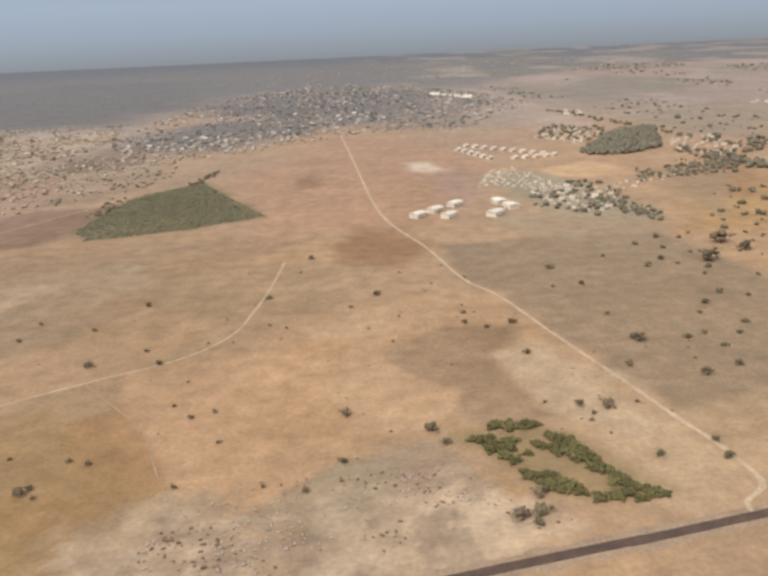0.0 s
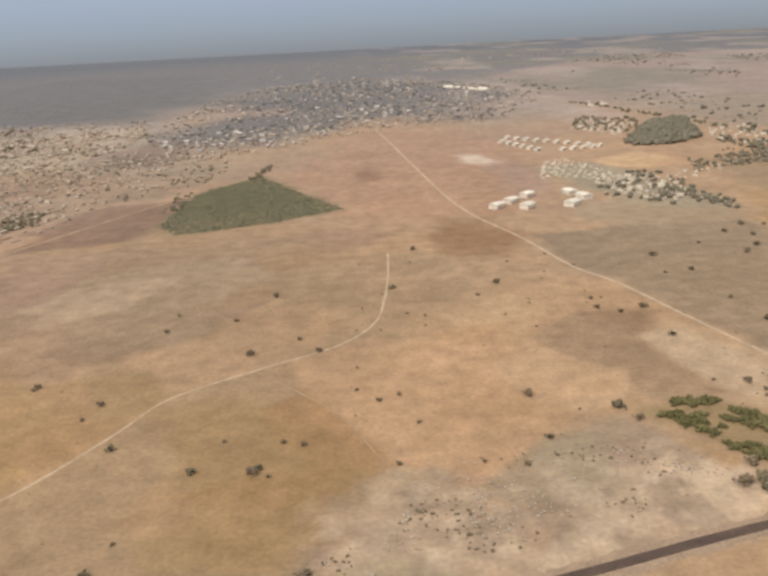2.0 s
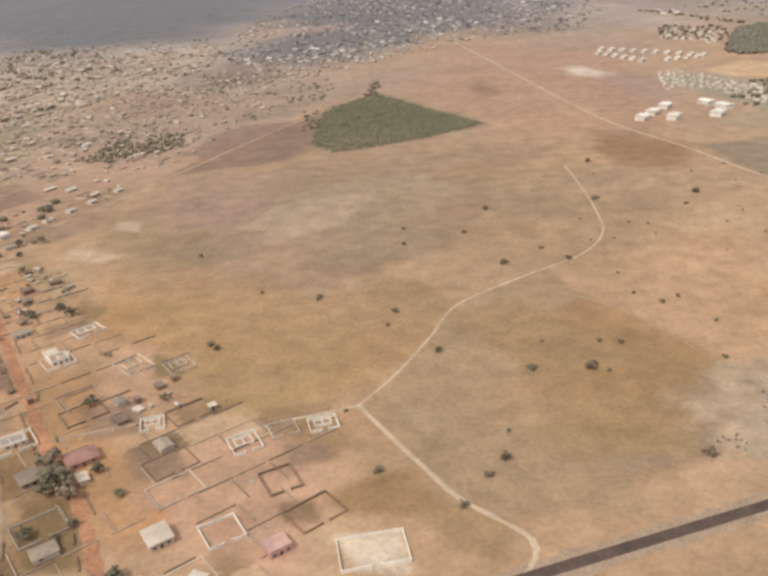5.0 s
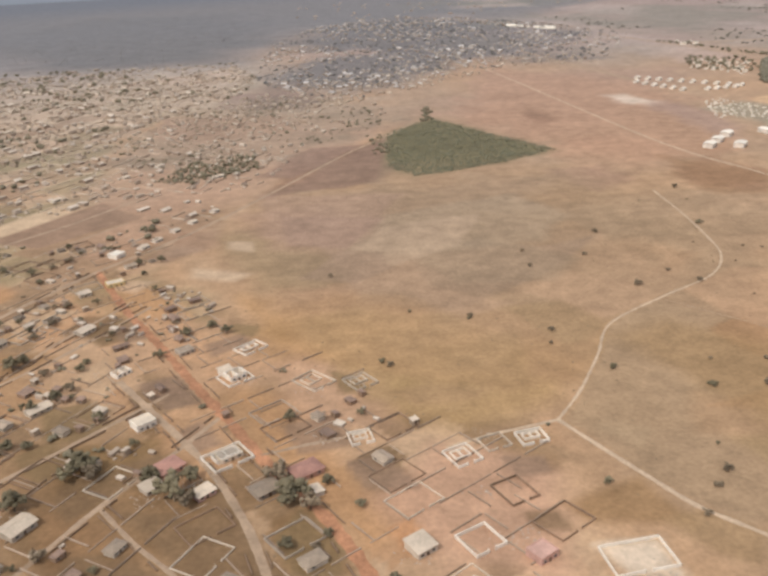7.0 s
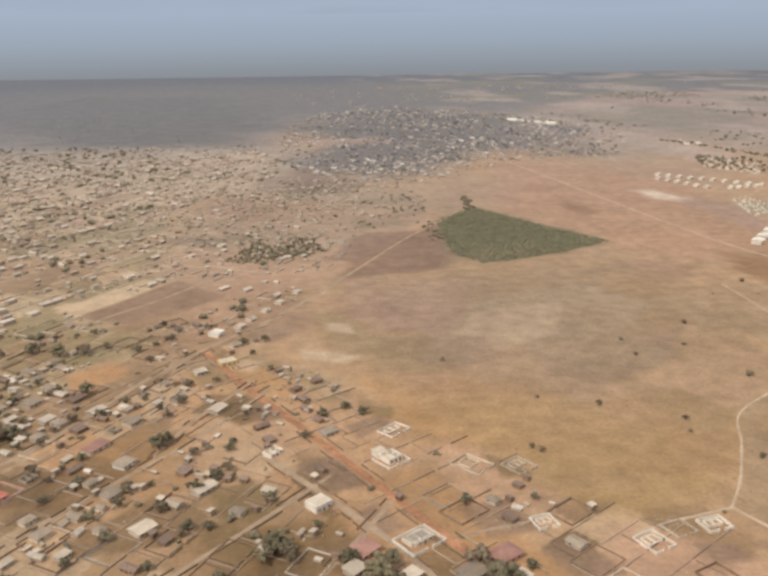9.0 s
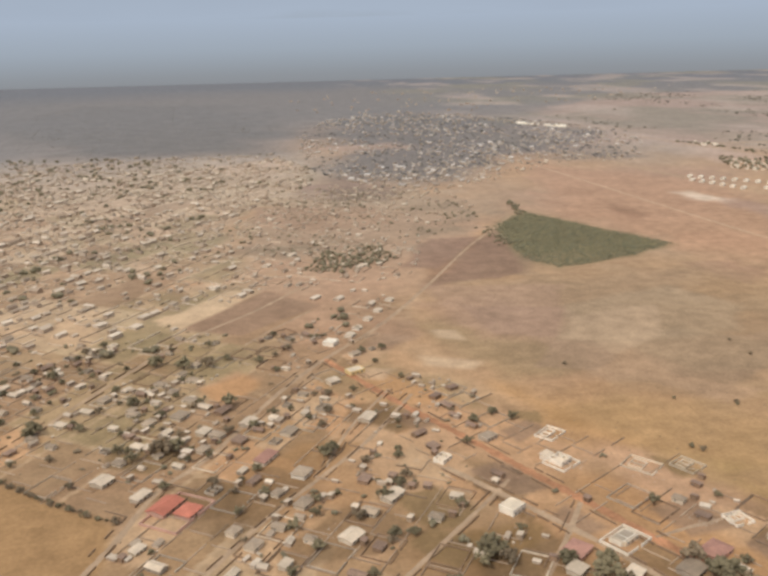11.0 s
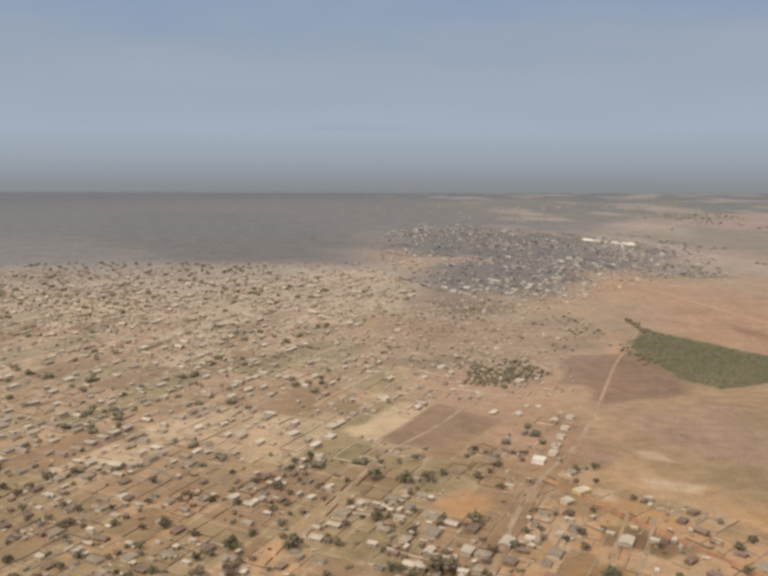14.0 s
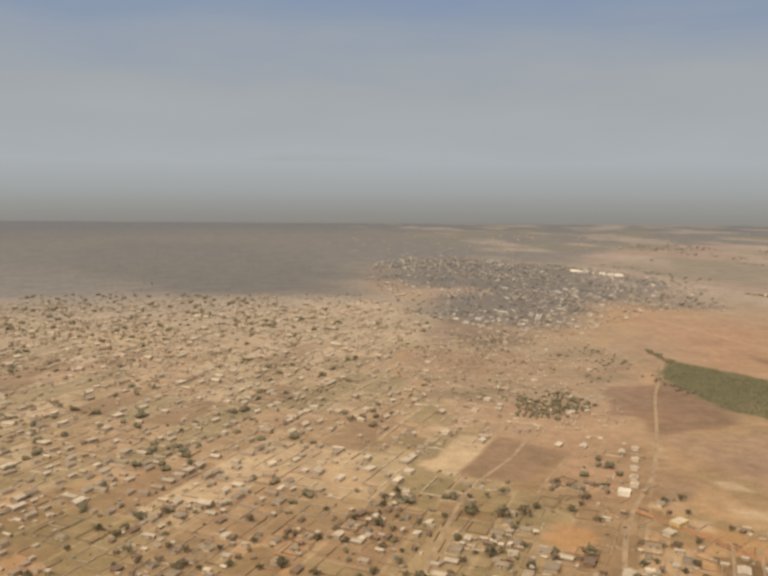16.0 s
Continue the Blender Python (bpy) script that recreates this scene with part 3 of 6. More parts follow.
FIELDS += [
    ([(-140, 277), (-107, 289), (-56, 225), (-33, 208), (-69, 200), (-76, 176), (-101, 178)], (0.325, 0.213, 0.108), 9, 0.7),
    ([(-69, 200), (-33, 208), (0, 192), (11, 167), (-69, 175)], (0.370, 0.265, 0.182), 6, 0.5),
    ([(-300, 500), (-240, 330), (-150, 240), (-60, 330), (-60, 560), (-200, 600)], (0.305, 0.218, 0.142), 40, 0.32),
    ([(-276, 169), (-268, 182), (-255, 162), (-259, 149), (-270, 151)], (0.215, 0.155, 0.085), 1.3, 0.8),
]
FIELDS += [
    ([(-294, 198), (-276, 161), (-267, 146), (-280, 148), (-300, 180)], (0.195, 0.132, 0.078), 1.3, 0.8),
    ([(-329, 196), (-338, 187), (-345, 196), (-345, 208), (-322, 218), (-311, 220)], (0.195, 0.132, 0.078), 1.3, 0.8),
    ([(-326, 191), (-306, 186), (-292, 172), (-284, 148), (-295, 150), (-312, 176)], (0.195, 0.132, 0.078), 1.3, 0.8),
    ([(-331, 273), (-316, 278), (-304, 252), (-318, 250)], (0.255, 0.178, 0.128), 1.3, 0.8),
]
FIELDS += [
    ([(-368, 330), (-351, 343), (-341, 324), (-354, 312)], (0.215, 0.155, 0.085), 1.3, 0.8),
    ([(-254, 204), (-240, 208), (-230, 185), (-248, 188)], (0.255, 0.178, 0.128), 1.3, 0.8),
    ([(-204, 169), (-193, 168), (-191, 159), (-201, 160)], (0.195, 0.132, 0.078), 1.3, 0.8),
    ([(-204, 199), (-188, 196), (-188, 186), (-201, 185)], (0.255, 0.178, 0.128), 1.3, 0.8),
]
FIELDS += [
    ([(-309, 304), (-292, 313), (-288, 302), (-304, 291)], (0.255, 0.178, 0.128), 1.3, 0.8),
    ([(-298, 325), (-284, 319), (-287, 307), (-299, 315)], (0.215, 0.155, 0.085), 1.3, 0.8),
    ([(-257, 270), (-251, 267), (-240, 250), (-251, 249)], (0.215, 0.155, 0.085), 1.3, 0.8),
    ([(-335, 171), (-318, 171), (-302, 151), (-332, 156)], (0.195, 0.132, 0.078), 1.3, 0.8),
]
FIELDS += [
    ([(-243, 168), (-236, 172), (-232, 162), (-239, 157)], (0.450, 0.250, 0.130), 1.3, 0.8),
    ([(-294, 222), (-304, 218), (-312, 232), (-303, 240)], (0.255, 0.178, 0.128), 1.3, 0.8),
    ([(-275, 231), (-256, 234), (-248, 213), (-268, 211)], (0.255, 0.178, 0.128), 1.3, 0.8),
    ([(-335, 242), (-347, 232), (-359, 237), (-366, 259), (-347, 263)], (0.215, 0.155, 0.085), 1.3, 0.8),
]
FIELDS += [
    ([(-297, 599), (-254, 691), (-213, 685), (-269, 585)], (0.285, 0.190, 0.138), 4, 0.8),
    ([(-287, 538), (-194, 702), (-191, 663), (-208, 563), (-230, 547), (-264, 549)], (0.262, 0.172, 0.122), 3, 0.8),
    ([(-461, 483), (-405, 556), (-370, 513), (-423, 463)], (0.295, 0.202, 0.142), 2, 0.9),
    ([(-476, 496), (-457, 533), (-433, 566), (-407, 559), (-462, 483)], (0.535, 0.405, 0.275), 2, 0.85),
]
FIELDS += [
    ([(-352, 452), (-315, 438), (-330, 424), (-350, 425)], (0.335, 0.235, 0.165), 4, 0.7),
    ([(-406, 901), (-278, 862), (-264, 774), (-346, 750), (-410, 792)], (0.360, 0.245, 0.165), 8, 0.7),
    ([(-328, 1010), (-226, 977), (-254, 902), (-314, 921)], (0.255, 0.190, 0.140), 6, 0.8),
    ([(-291, 543), (-196, 518), (-230, 427), (-266, 427), (-289, 451)], (0.375, 0.255, 0.185), 6, 0.55),
]
FIELDS += [
    ([(-210, 473), (-122, 499), (-102, 446), (-130, 403), (-209, 396), (-238, 411)], (0.375, 0.290, 0.200), 6, 0.5),
    ([(-449, 281), (-424, 283), (-422, 260), (-438, 257)], (0.195, 0.132, 0.078), 1.5, 0.8),
    ([(-370, 349), (-351, 344), (-361, 322), (-376, 328)], (0.195, 0.132, 0.078), 1.5, 0.75),
    ([(-480, 323), (-459, 326), (-446, 309), (-462, 297), (-482, 308)], (0.215, 0.155, 0.085), 1.5, 0.75),
]
FIELDS += [
    ([(-428, 334), (-400, 338), (-393, 321), (-416, 316)], (0.360, 0.235, 0.130), 1.5, 0.75),
    ([(-415, 250), (-384, 291), (-367, 275), (-381, 238), (-409, 222)], (0.345, 0.220, 0.125), 1.5, 0.6),
    ([(-356, 345), (-350, 327), (-341, 317), (-354, 312), (-363, 325)], (0.195, 0.132, 0.078), 1.5, 0.7),
    ([(-411, 220), (-407, 236), (-382, 258), (-361, 241), (-377, 223)], (0.195, 0.132, 0.078), 1.5, 0.7),
]
FIELDS += [
    ([(-366, 227), (-355, 237), (-340, 222), (-353, 208)], (0.215, 0.155, 0.085), 1.5, 0.7),
    ([(-435, 244), (-419, 247), (-393, 278), (-411, 294), (-432, 270)], (0.195, 0.132, 0.078), 1.5, 0.65),
    ([(-332, 272), (-314, 273), (-308, 258), (-325, 259)], (0.255, 0.178, 0.128), 1.5, 0.7),
    ([(-352, 326), (-344, 339), (-333, 318), (-344, 312)], (0.255, 0.178, 0.128), 1.5, 0.7),
]
FIELDS += [
    ([(-278, 490), (-212, 468), (-239, 416), (-272, 428)], (0.325, 0.222, 0.163), 2, 0.7),
    ([(-217, 448), (-153, 459), (-176, 405), (-217, 381), (-231, 414)], (0.440, 0.325, 0.225), 2, 0.6),
    ([(-242, 410), (-220, 405), (-218, 378), (-238, 360), (-266, 374)], (0.325, 0.232, 0.163), 2, 0.65),
    ([(-309, 446), (-292, 442), (-292, 422), (-307, 432)], (0.530, 0.400, 0.280), 3, 0.8),
]
FIELDS += [
    ([(-324, 403), (-292, 387), (-300, 378), (-325, 388)], (0.530, 0.400, 0.280), 4, 0.8),
    ([(-362, 394), (-341, 388), (-350, 374), (-364, 381)], (0.550, 0.410, 0.290), 3, 0.8),
    ([(195, 768), (249, 802), (267, 746), (223, 714), (198, 729)], (0.580, 0.390, 0.225), 5, 0.85),
    ([(70, 849), (94, 852), (101, 792), (77, 785)], (0.660, 0.530, 0.400), 7, 0.7),
]
FIELDS += [
    ([(249, 1269), (314, 1298), (303, 1138), (247, 1138)], (0.430, 0.300, 0.205), 8, 0.7),
    ([(290, 739), (380, 756), (268, 537), (264, 619)], (0.335, 0.255, 0.168), 14, 0.6),
    ([(124, 583), (217, 602), (224, 547), (214, 505), (130, 503), (110, 550)], (0.355, 0.285, 0.195), 8, 0.6),
]


# the two plot grids: along, across, length, depth, offset across
WEST = ((0.56, 0.83), (0.83, -0.56), 15.0, 12.75, -535.0)
EAST = ((0.84, 0.54), (0.54, -0.84), 13.0, 12.0, -331.0)


def plot_of(x, y, grid):
    (ux, uy), (vx, vy), long, deep, off = grid
    k = np.floor((x * vx + y * vy - off) / deep).astype(int)
    return np.floor((x * ux + y * uy) / long + 0.3 * k).astype(int), k


def plot_point(i, k, u, v, grid):
    """The place at shares u, v of plot i, k."""
    (ux, uy), (vx, vy), long, deep, off = grid
    a, b = (i + u - 0.3 * k) * long, off + (k + v) * deep
    det = ux * vy - uy * vx
    return (a * vy - b * uy) / det, (b * ux - a * vx) / det


PLOT_PICKS = np.random.RandomState(8).rand(97, 89)


def plot_pick(x, y):
    """A number from 0 to 1 for the group of plots at a place: low where the plots are tilled and unbuilt."""
    east = x > -340 + (277 - y) * 0.42
    (pa, pb), (qa, qb) = plot_of(x, y, WEST), plot_of(x, y, EAST)
    return np.where(east, PLOT_PICKS[(qa // 2) % 97, (qb // 2) % 89], PLOT_PICKS[(pa // 2) % 97, (pb // 2) % 89])


BLOCK_TONES = np.random.RandomState(18).rand(83, 79)


def block_tone(x, y):
    """A number from 0 to 1 for the village block at a place, and how much a lane across or along covers it."""
    a = x * WEST[0][0] + y * WEST[0][1] + 6 * np.sin((x - y) / 140)
    b = x * WEST[1][0] + y * WEST[1][1] - WEST[4] + 5 * np.sin((x + y) / 170)
    i, k = np.floor(a / 78).astype(int), np.floor(b / 38.25).astype(int)
    wide = 2.0 + np.clip((y - 500) / 250, 0, 2.5)
    return BLOCK_TONES[i % 83, k % 79], np.clip(1 - (a - i * 78) / wide, 0, 1) > 0, (np.clip(1 - (b - k * 38.25) / wide, 0, 1) > 0) * 1.0


def soil_colour(x, y):
    rgb = np.ones((*x.shape, 3)) * (0.435, 0.290, 0.178)

    def blend(colour, share):
        rgb[:] += (np.array(colour) - rgb) * share[..., None]

    def step(d, soft):
        u = np.clip(d / soft * 0.5 + 0.5, 0, 1)
        return u * u * (3 - 2 * u)

    big, mid = fbm(x, y, 170, 3), fbm(x, y, 45, 11)
    blend((0.37, 0.265, 0.180), np.clip(big * 1.4, 0, 0.75))
    blend((0.450, 0.280, 0.158), np.clip(-big * 1.0, 0, 0.45))
    blend((0.48, 0.345, 0.225), np.clip(mid * 0.9 - 0.2, 0, 0.4))
    warp = fbm(x, y, 22, 29, 3)
    # trodden and tilled plots in the village
    vill = np.maximum(step(inside(x, y, VILLAGE) + warp * 8, 12), 0.6 * step(inside(x, y, FRINGE) + warp * 25, 30))
    pick = plot_pick(x, y)
    near = vill * np.clip((1000 - y) / 550, 0.3, 1)
    # village soil turns paler from y = 330 to 680
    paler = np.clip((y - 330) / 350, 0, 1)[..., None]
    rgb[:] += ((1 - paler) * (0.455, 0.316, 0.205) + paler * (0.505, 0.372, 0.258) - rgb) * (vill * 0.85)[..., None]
    dusk = near * 0.9 * np.clip((x + 430) / 80, 0.75, 1)
    blend((0.215, 0.146, 0.085), dusk * (pick < 0.2))
    blend((0.275, 0.187, 0.110), dusk * ((pick > 0.2) & (pick < 0.5)))
    blend((0.47, 0.345, 0.232), near * 0.6 * ((pick > 0.7) & (pick < 0.86)))
    blend((0.44, 0.27, 0.155), near * 0.7 * (pick > 0.86))
    blend((0.49, 0.375, 0.26), vill * np.clip(fbm(x, y, 30, 71) * 1.2 - 0.1, 0, 0.5) * np.clip((y - 250) / 300, 0.2, 1))
    blend((0.275, 0.228, 0.132), vill * np.clip(fbm(x, y, 55, 73) * 1.5, 0, 0.6) * np.clip((y - 210) / 160, 0, 1))
    # blocks of the farther village: tilled, weedy or bare, with sandy lanes between them
    tone, across, along = block_tone(x, y)
    beyond = vill * np.clip((y - 380) / 90, np.clip((-350 - x) / 60, 0, 0.8), 1) * np.clip((1500 - y) / 500, 0.25, 1)
    blend((0.300, 0.205, 0.135), beyond * 0.75 * (tone < 0.2))
    blend((0.300, 0.245, 0.150), beyond * 0.65 * ((tone > 0.2) & (tone < 0.38)))
    blend((0.400, 0.275, 0.180), beyond * 0.6 * ((tone > 0.38) & (tone < 0.55)))
    blend((0.530, 0.415, 0.290), beyond * 0.55 * (tone > 0.86))
    blend((0.52, 0.395, 0.270), beyond * 0.65 * np.maximum(across, along))
    # paler belt at the village's far side
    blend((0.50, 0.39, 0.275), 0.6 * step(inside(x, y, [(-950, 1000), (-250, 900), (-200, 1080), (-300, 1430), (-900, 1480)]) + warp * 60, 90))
    # plain desaturated past y = 1250, distance haze put into its colour
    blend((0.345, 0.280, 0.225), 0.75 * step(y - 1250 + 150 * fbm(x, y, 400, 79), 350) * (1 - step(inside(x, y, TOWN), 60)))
    # shade and haze painted into soil of the wooded town and farther dry bush
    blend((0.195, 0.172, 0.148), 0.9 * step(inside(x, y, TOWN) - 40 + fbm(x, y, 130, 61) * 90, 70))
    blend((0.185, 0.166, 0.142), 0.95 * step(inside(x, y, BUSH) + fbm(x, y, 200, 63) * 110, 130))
    blend((0.265, 0.232, 0.198), 0.85 * step(inside(x, y, [(-830, 1400), (-1500, 1500), (-2500, 3000), (-1135, 3743), (-1000, 2000), (-760, 1490)]) + fbm(x, y, 200, 67) * 90, 110))
    # towards the horizon the soil takes on the haze's grey, painted in
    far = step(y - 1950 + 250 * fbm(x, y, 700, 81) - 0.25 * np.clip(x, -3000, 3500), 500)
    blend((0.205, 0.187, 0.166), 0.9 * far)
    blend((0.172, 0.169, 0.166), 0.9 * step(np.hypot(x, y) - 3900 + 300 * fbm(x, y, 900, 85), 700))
    def lay(poly, colour, soft, amount, wander):
        p = np.array(poly)
        near_by = (x > p[:, 0].min() - 2 * soft - 5) & (x < p[:, 0].max() + 2 * soft + 5) & (y > p[:, 1].min() - 2 * soft - 5) & (y < p[:, 1].max() + 2 * soft + 5)
        if near_by.any():
            share = amount * step(inside(x[near_by], y[near_by], poly) + warp[near_by] * wander, soft)
            rgb[near_by] += (np.array(colour) - rgb[near_by]) * share[..., None]

    for poly, colour, soft, amount in PATCHES:
        lay(poly, colour, soft, amount, soft * 0.9)
    # a duller, darker sweep across the middle of the plain
    blend((0.30, 0.225, 0.135), 0.28 * step(inside(x, y, [(-290, 520), (-230, 330), (-120, 270), (-50, 330), (-40, 560), (-200, 570)]) + warp * 40, 60))
    # worn fields between the village and the town
    edge = step(inside(x, y, WORN) + warp * 30, 30)
    blend((0.345, 0.262, 0.185), 0.6 * edge)
    blend((0.25, 0.195, 0.135), edge * np.clip(fbm(x, y, 60, 37) * 2.0 - 0.1, 0, 0.75))
    for poly, colour, soft, amount in FIELDS:
        lay(poly, colour, soft, amount, soft * 0.8)
    # strips of dry grass and bare soil on the far plain
    strip = step(y - 1150 + 120 * fbm(x, y, 300, 31), 150) * step(x - 180, 200)
    blend((0.255, 0.222, 0.160), strip * np.clip(fbm(x, y * 0.55, 210, 33) * 1.7 + 0.12, 0, 0.7))
    blend((0.47, 0.36, 0.275), strip * np.clip(-fbm(x, y * 0.5, 140, 35) * 1.3 - 0.15, 0, 0.5))
    # mottled stony ground along the tar road
    stony = step(inside(x, y, [(-75, 200), (-49, 222), (-15, 203), (35, 226), (55, 212), (70, 190), (42, 176), (-8, 160), (-75, 160)]), 14)
    blend((0.30, 0.225, 0.165), stony * np.clip(fbm(x, y, 9, 51) * 2.2, 0, 0.75))
    blend((0.53, 0.415, 0.30), stony * np.clip(-fbm(x, y, 7, 57) * 1.8, 0, 0.6))
    # redder earth where the village is built
    rgb *= 1 + (vill * np.clip((650 - y) / 250, 0, 1))[..., None] * (0.015, -0.015, -0.05)
    # ochre near the road, greyer and bluer with distance: haze painted into the soil
    far_haze = np.clip((y - 380) / 900, 0, 1)[..., None]
    rgb *= (1 - far_haze) * (1.02, 0.975, 0.89) + far_haze * (0.96, 1.0, 1.09)
    return np.clip(rgb, 0.02, 0.8)


def spread(lo, hi, cell, end_lo, end_hi, grow_lo, grow_hi):
    mid = list(np.arange(lo, hi, cell))
    step, p = cell, mid[-1]
    while p < end_hi:
        step *= grow_hi
        p += step
        mid.append(p)
    step, p = cell, mid[0]
    while p > end_lo:
        step *= grow_lo
        p -= step
        mid.insert(0, p)
    return np.array(mid)


def make_ground():
    xs, ys = spread(-680, 160, 2.0, -9000, 9000, 1.03, 1.025), spread(125, 470, 1.8, -6000, 9000, 1.08, 1.011)
    gx, gy = np.meshgrid(xs, ys)
    nx, ny = len(xs), len(ys)
    verts = np.stack([gx, gy, np.zeros_like(gx)], -1).reshape(-1, 3)
    i = (np.arange(ny - 1)[:, None] * nx + np.arange(nx - 1)).ravel()
    faces = np.stack([i, i + 1, i + nx + 1, i + nx], -1)
    me = bpy.data.meshes.new("ground")
    me.from_pydata(verts.tolist(), [], faces.tolist())
    col = me.attributes.new("soil", "FLOAT_COLOR", "POINT")
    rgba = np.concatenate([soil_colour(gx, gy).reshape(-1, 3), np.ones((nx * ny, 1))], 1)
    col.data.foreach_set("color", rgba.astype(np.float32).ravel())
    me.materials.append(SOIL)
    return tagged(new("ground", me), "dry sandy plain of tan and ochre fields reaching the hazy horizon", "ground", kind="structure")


make_ground()


# ---- roads and tracks ----
def ribbon(name, points, width, mat, label, z=0.04, rag=0.3, category="track", seed=1, crown=0.03):
    """A way along a line of turns, smoothed, with a worn and wandering edge."""
    rng = random.Random(seed)
    p = [Vector(q) for q in points]
    line = []
    for k in range(len(p) - 1):
        a, b, c, d = p[max(k - 1, 0)], p[k], p[k + 1], p[min(k + 2, len(p) - 1)]
        n = max(2, int((c - b).length / 2.5))
        for s in range(n):
            u = s / n
            line.append(0.5 * ((2 * b) + (c - a) * u + (2 * a - 5 * b + 4 * c - d) * u * u + (3 * b - a - 3 * c + d) * u**3))
    line.append(p[-1])
    bm = bmesh.new()
    last = None
    for k, q in enumerate(line):
        way = (line[min(k + 1, len(line) - 1)] - line[max(k - 1, 0)]).normalized()
        side = Vector((-way.y, way.x))
        half = width / 2 * (1 + rag * rng.uniform(-0.6, 0.6))
        row = []
        for f, h in ((-1, 0.0), (-0.75, z + crown * 0.4), (0, z + crown), (0.75, z + crown * 0.4), (1, 0.0)):
            w = q + side * half * f
            row.append(bm.verts.new((w.x, w.y, max(h, 0.006))))
        if last:
            for i in range(4):
                bm.faces.new((last[i + 1], last[i], row[i], row[i + 1]))
        last = row
    return tagged(part(name, bm, mat), label, category, kind="structure")


TAR = [(-600, 22), (-82, 144), (-9, 161), (36, 172), (81, 181.5), (121, 190), (520, 279)]
ribbon("road_shoulder", TAR, 9.0, GRAVEL, "pale gravel shoulder beside the tar road", 0.03, 0.35, "road", 2)
ribbon("tar_road", TAR, 3.9, ASPHALT, "narrow worn grey-brown asphalt country road", 0.16, 0.05, "road", 3, 0.05)
ribbon("dirt_road", [(117, 190), (118, 196), (127, 205), (126, 221), (123, 235), (119, 249), (111, 282), (98, 333), (84, 391), (70, 426), (57, 497), (39, 567), (30, 636), (23, 751),
                     (12, 956), (-2, 1195)], 1.9, TRACK, "pale sandy dirt road across the dry plain", rag=0.4, category="road", seed=4)
ribbon("plain_track", [(-31, 480), (-34, 440), (-37, 412), (-40, 390), (-47, 357), (-65, 331), (-98, 311), (-132, 288), (-148, 260), (-164, 234), (-178, 216)], 1.1, TRACK,
       "faint sandy footpath winding over the plain", rag=0.6, seed=5)
ribbon("plain_track", [(-178, 216), (-169, 196), (-161, 179), (-153, 163), (-143, 151), (-137, 143), (-138, 136), (-142, 131)], 1.7, TRACK, "sandy track leading down to the tar road", rag=0.4, seed=6)
ribbon("plain_track", [(-178, 216), (-190, 213.5), (-203, 211), (-219, 206)], 1.6, TRACK, "sandy lane along the first house plots", rag=0.4, seed=7)
ribbon("field_edge_track", [(-100, 308), (-80, 282), (-66, 262), (-52, 225), (-40, 205)], 0.5, LANE, "faint path along a ploughed field's edge", rag=0.7, seed=8)
ribbon("far_road", [(300, 1500), (327, 1341), (348, 1200), (372, 1055), (396, 950), (422, 807), (440, 700)], 6.0, LANE, "far sandy road past a wooded hamlet", rag=0.3, category="road", seed=21)
ribbon("far_road", [(355, 1270), (380, 1272), (522, 1257), (652, 1257), (900, 1270)], 9.0, LANE, "far straight sandy road across dry grassland", rag=0.3, category="road", seed=22)
ribbon("far_road", [(100, 1330), (118, 1170), (132, 1040), (145, 928)], 4.0, LANE, "far sandy road leading into the town", rag=0.3, category="road", seed=23)
ribbon("red_road", [(-377, 411), (-349, 348), (-327, 305), (-306, 262), (-293, 237), (-280, 210), (-263, 181), (-256, 166), (-248, 145), (-240, 120)], 4.0, RED_EARTH,
       "wide red earth road at the edge of the houses", rag=0.45, category="road", seed=9)
ribbon("village_road", [(-340, 277), (-311, 231), (-297, 207), (-286, 182), (-280, 164), (-274, 140), (-270, 115)], 2.8, LANE, "sandy village road between house plots", rag=0.25, category="road", seed=10)
ribbon("village_road", [(-150, 774), (-183, 719), (-227, 652), (-289, 541), (-337, 462), (-377, 411), (-405, 368), (-437, 307), (-456, 282), (-469, 246), (-490, 200)], 2.6, LANE,
       "long straight sandy road through the village", rag=0.3, category="road", seed=11)
ribbon("village_road", [(-440, 215), (-419, 247), (-393, 278), (-367, 309), (-339, 353)], 2.1, LANE, "sandy village road between house plots", rag=0.3, category="road", seed=12)
ribbon("village_road", [(-362, 143), (-346, 167), (-330, 193), (-311, 219), (-297, 240)], 2.0, LANE, "sandy village road between house plots", rag=0.3, category="road", seed=13)
ribbon("village_road", [(-329, 192), (-316, 174), (-303, 159), (-288, 138)], 1.6, LANE, "sandy village road between house plots", rag=0.3, category="road", seed=14)
ribbon("village_road", [(-281, 213), (-263, 217), (-250, 219)], 1.5, LANE, "narrow sandy lane off the red road", rag=0.4, category="road", seed=15)
ribbon("village_road", [(-389, 287), (-375, 320), (-357, 349), (-349, 362)], 1.6, LANE, "sandy village road between house plots", rag=0.3, category="road", seed=16)
ribbon("village_road", [(-390, 190), (-366, 213), (-334, 245), (-318, 262)], 1.8, LANE, "sandy village road between house plots", rag=0.3, category="road", seed=17)
ribbon("village_road", [(-579, 316), (-534, 318), (-503, 378), (-461, 455), (-413, 512), (-380, 560)], 2.3, LANE, "sandy road past a ploughed field", rag=0.35, category="road", seed=18)
ribbon("village_road", [(-421, 445), (-405, 468), (-377, 503)], 1.5, LANE, "narrow path between dark fields", rag=0.4, category="road", seed=19)
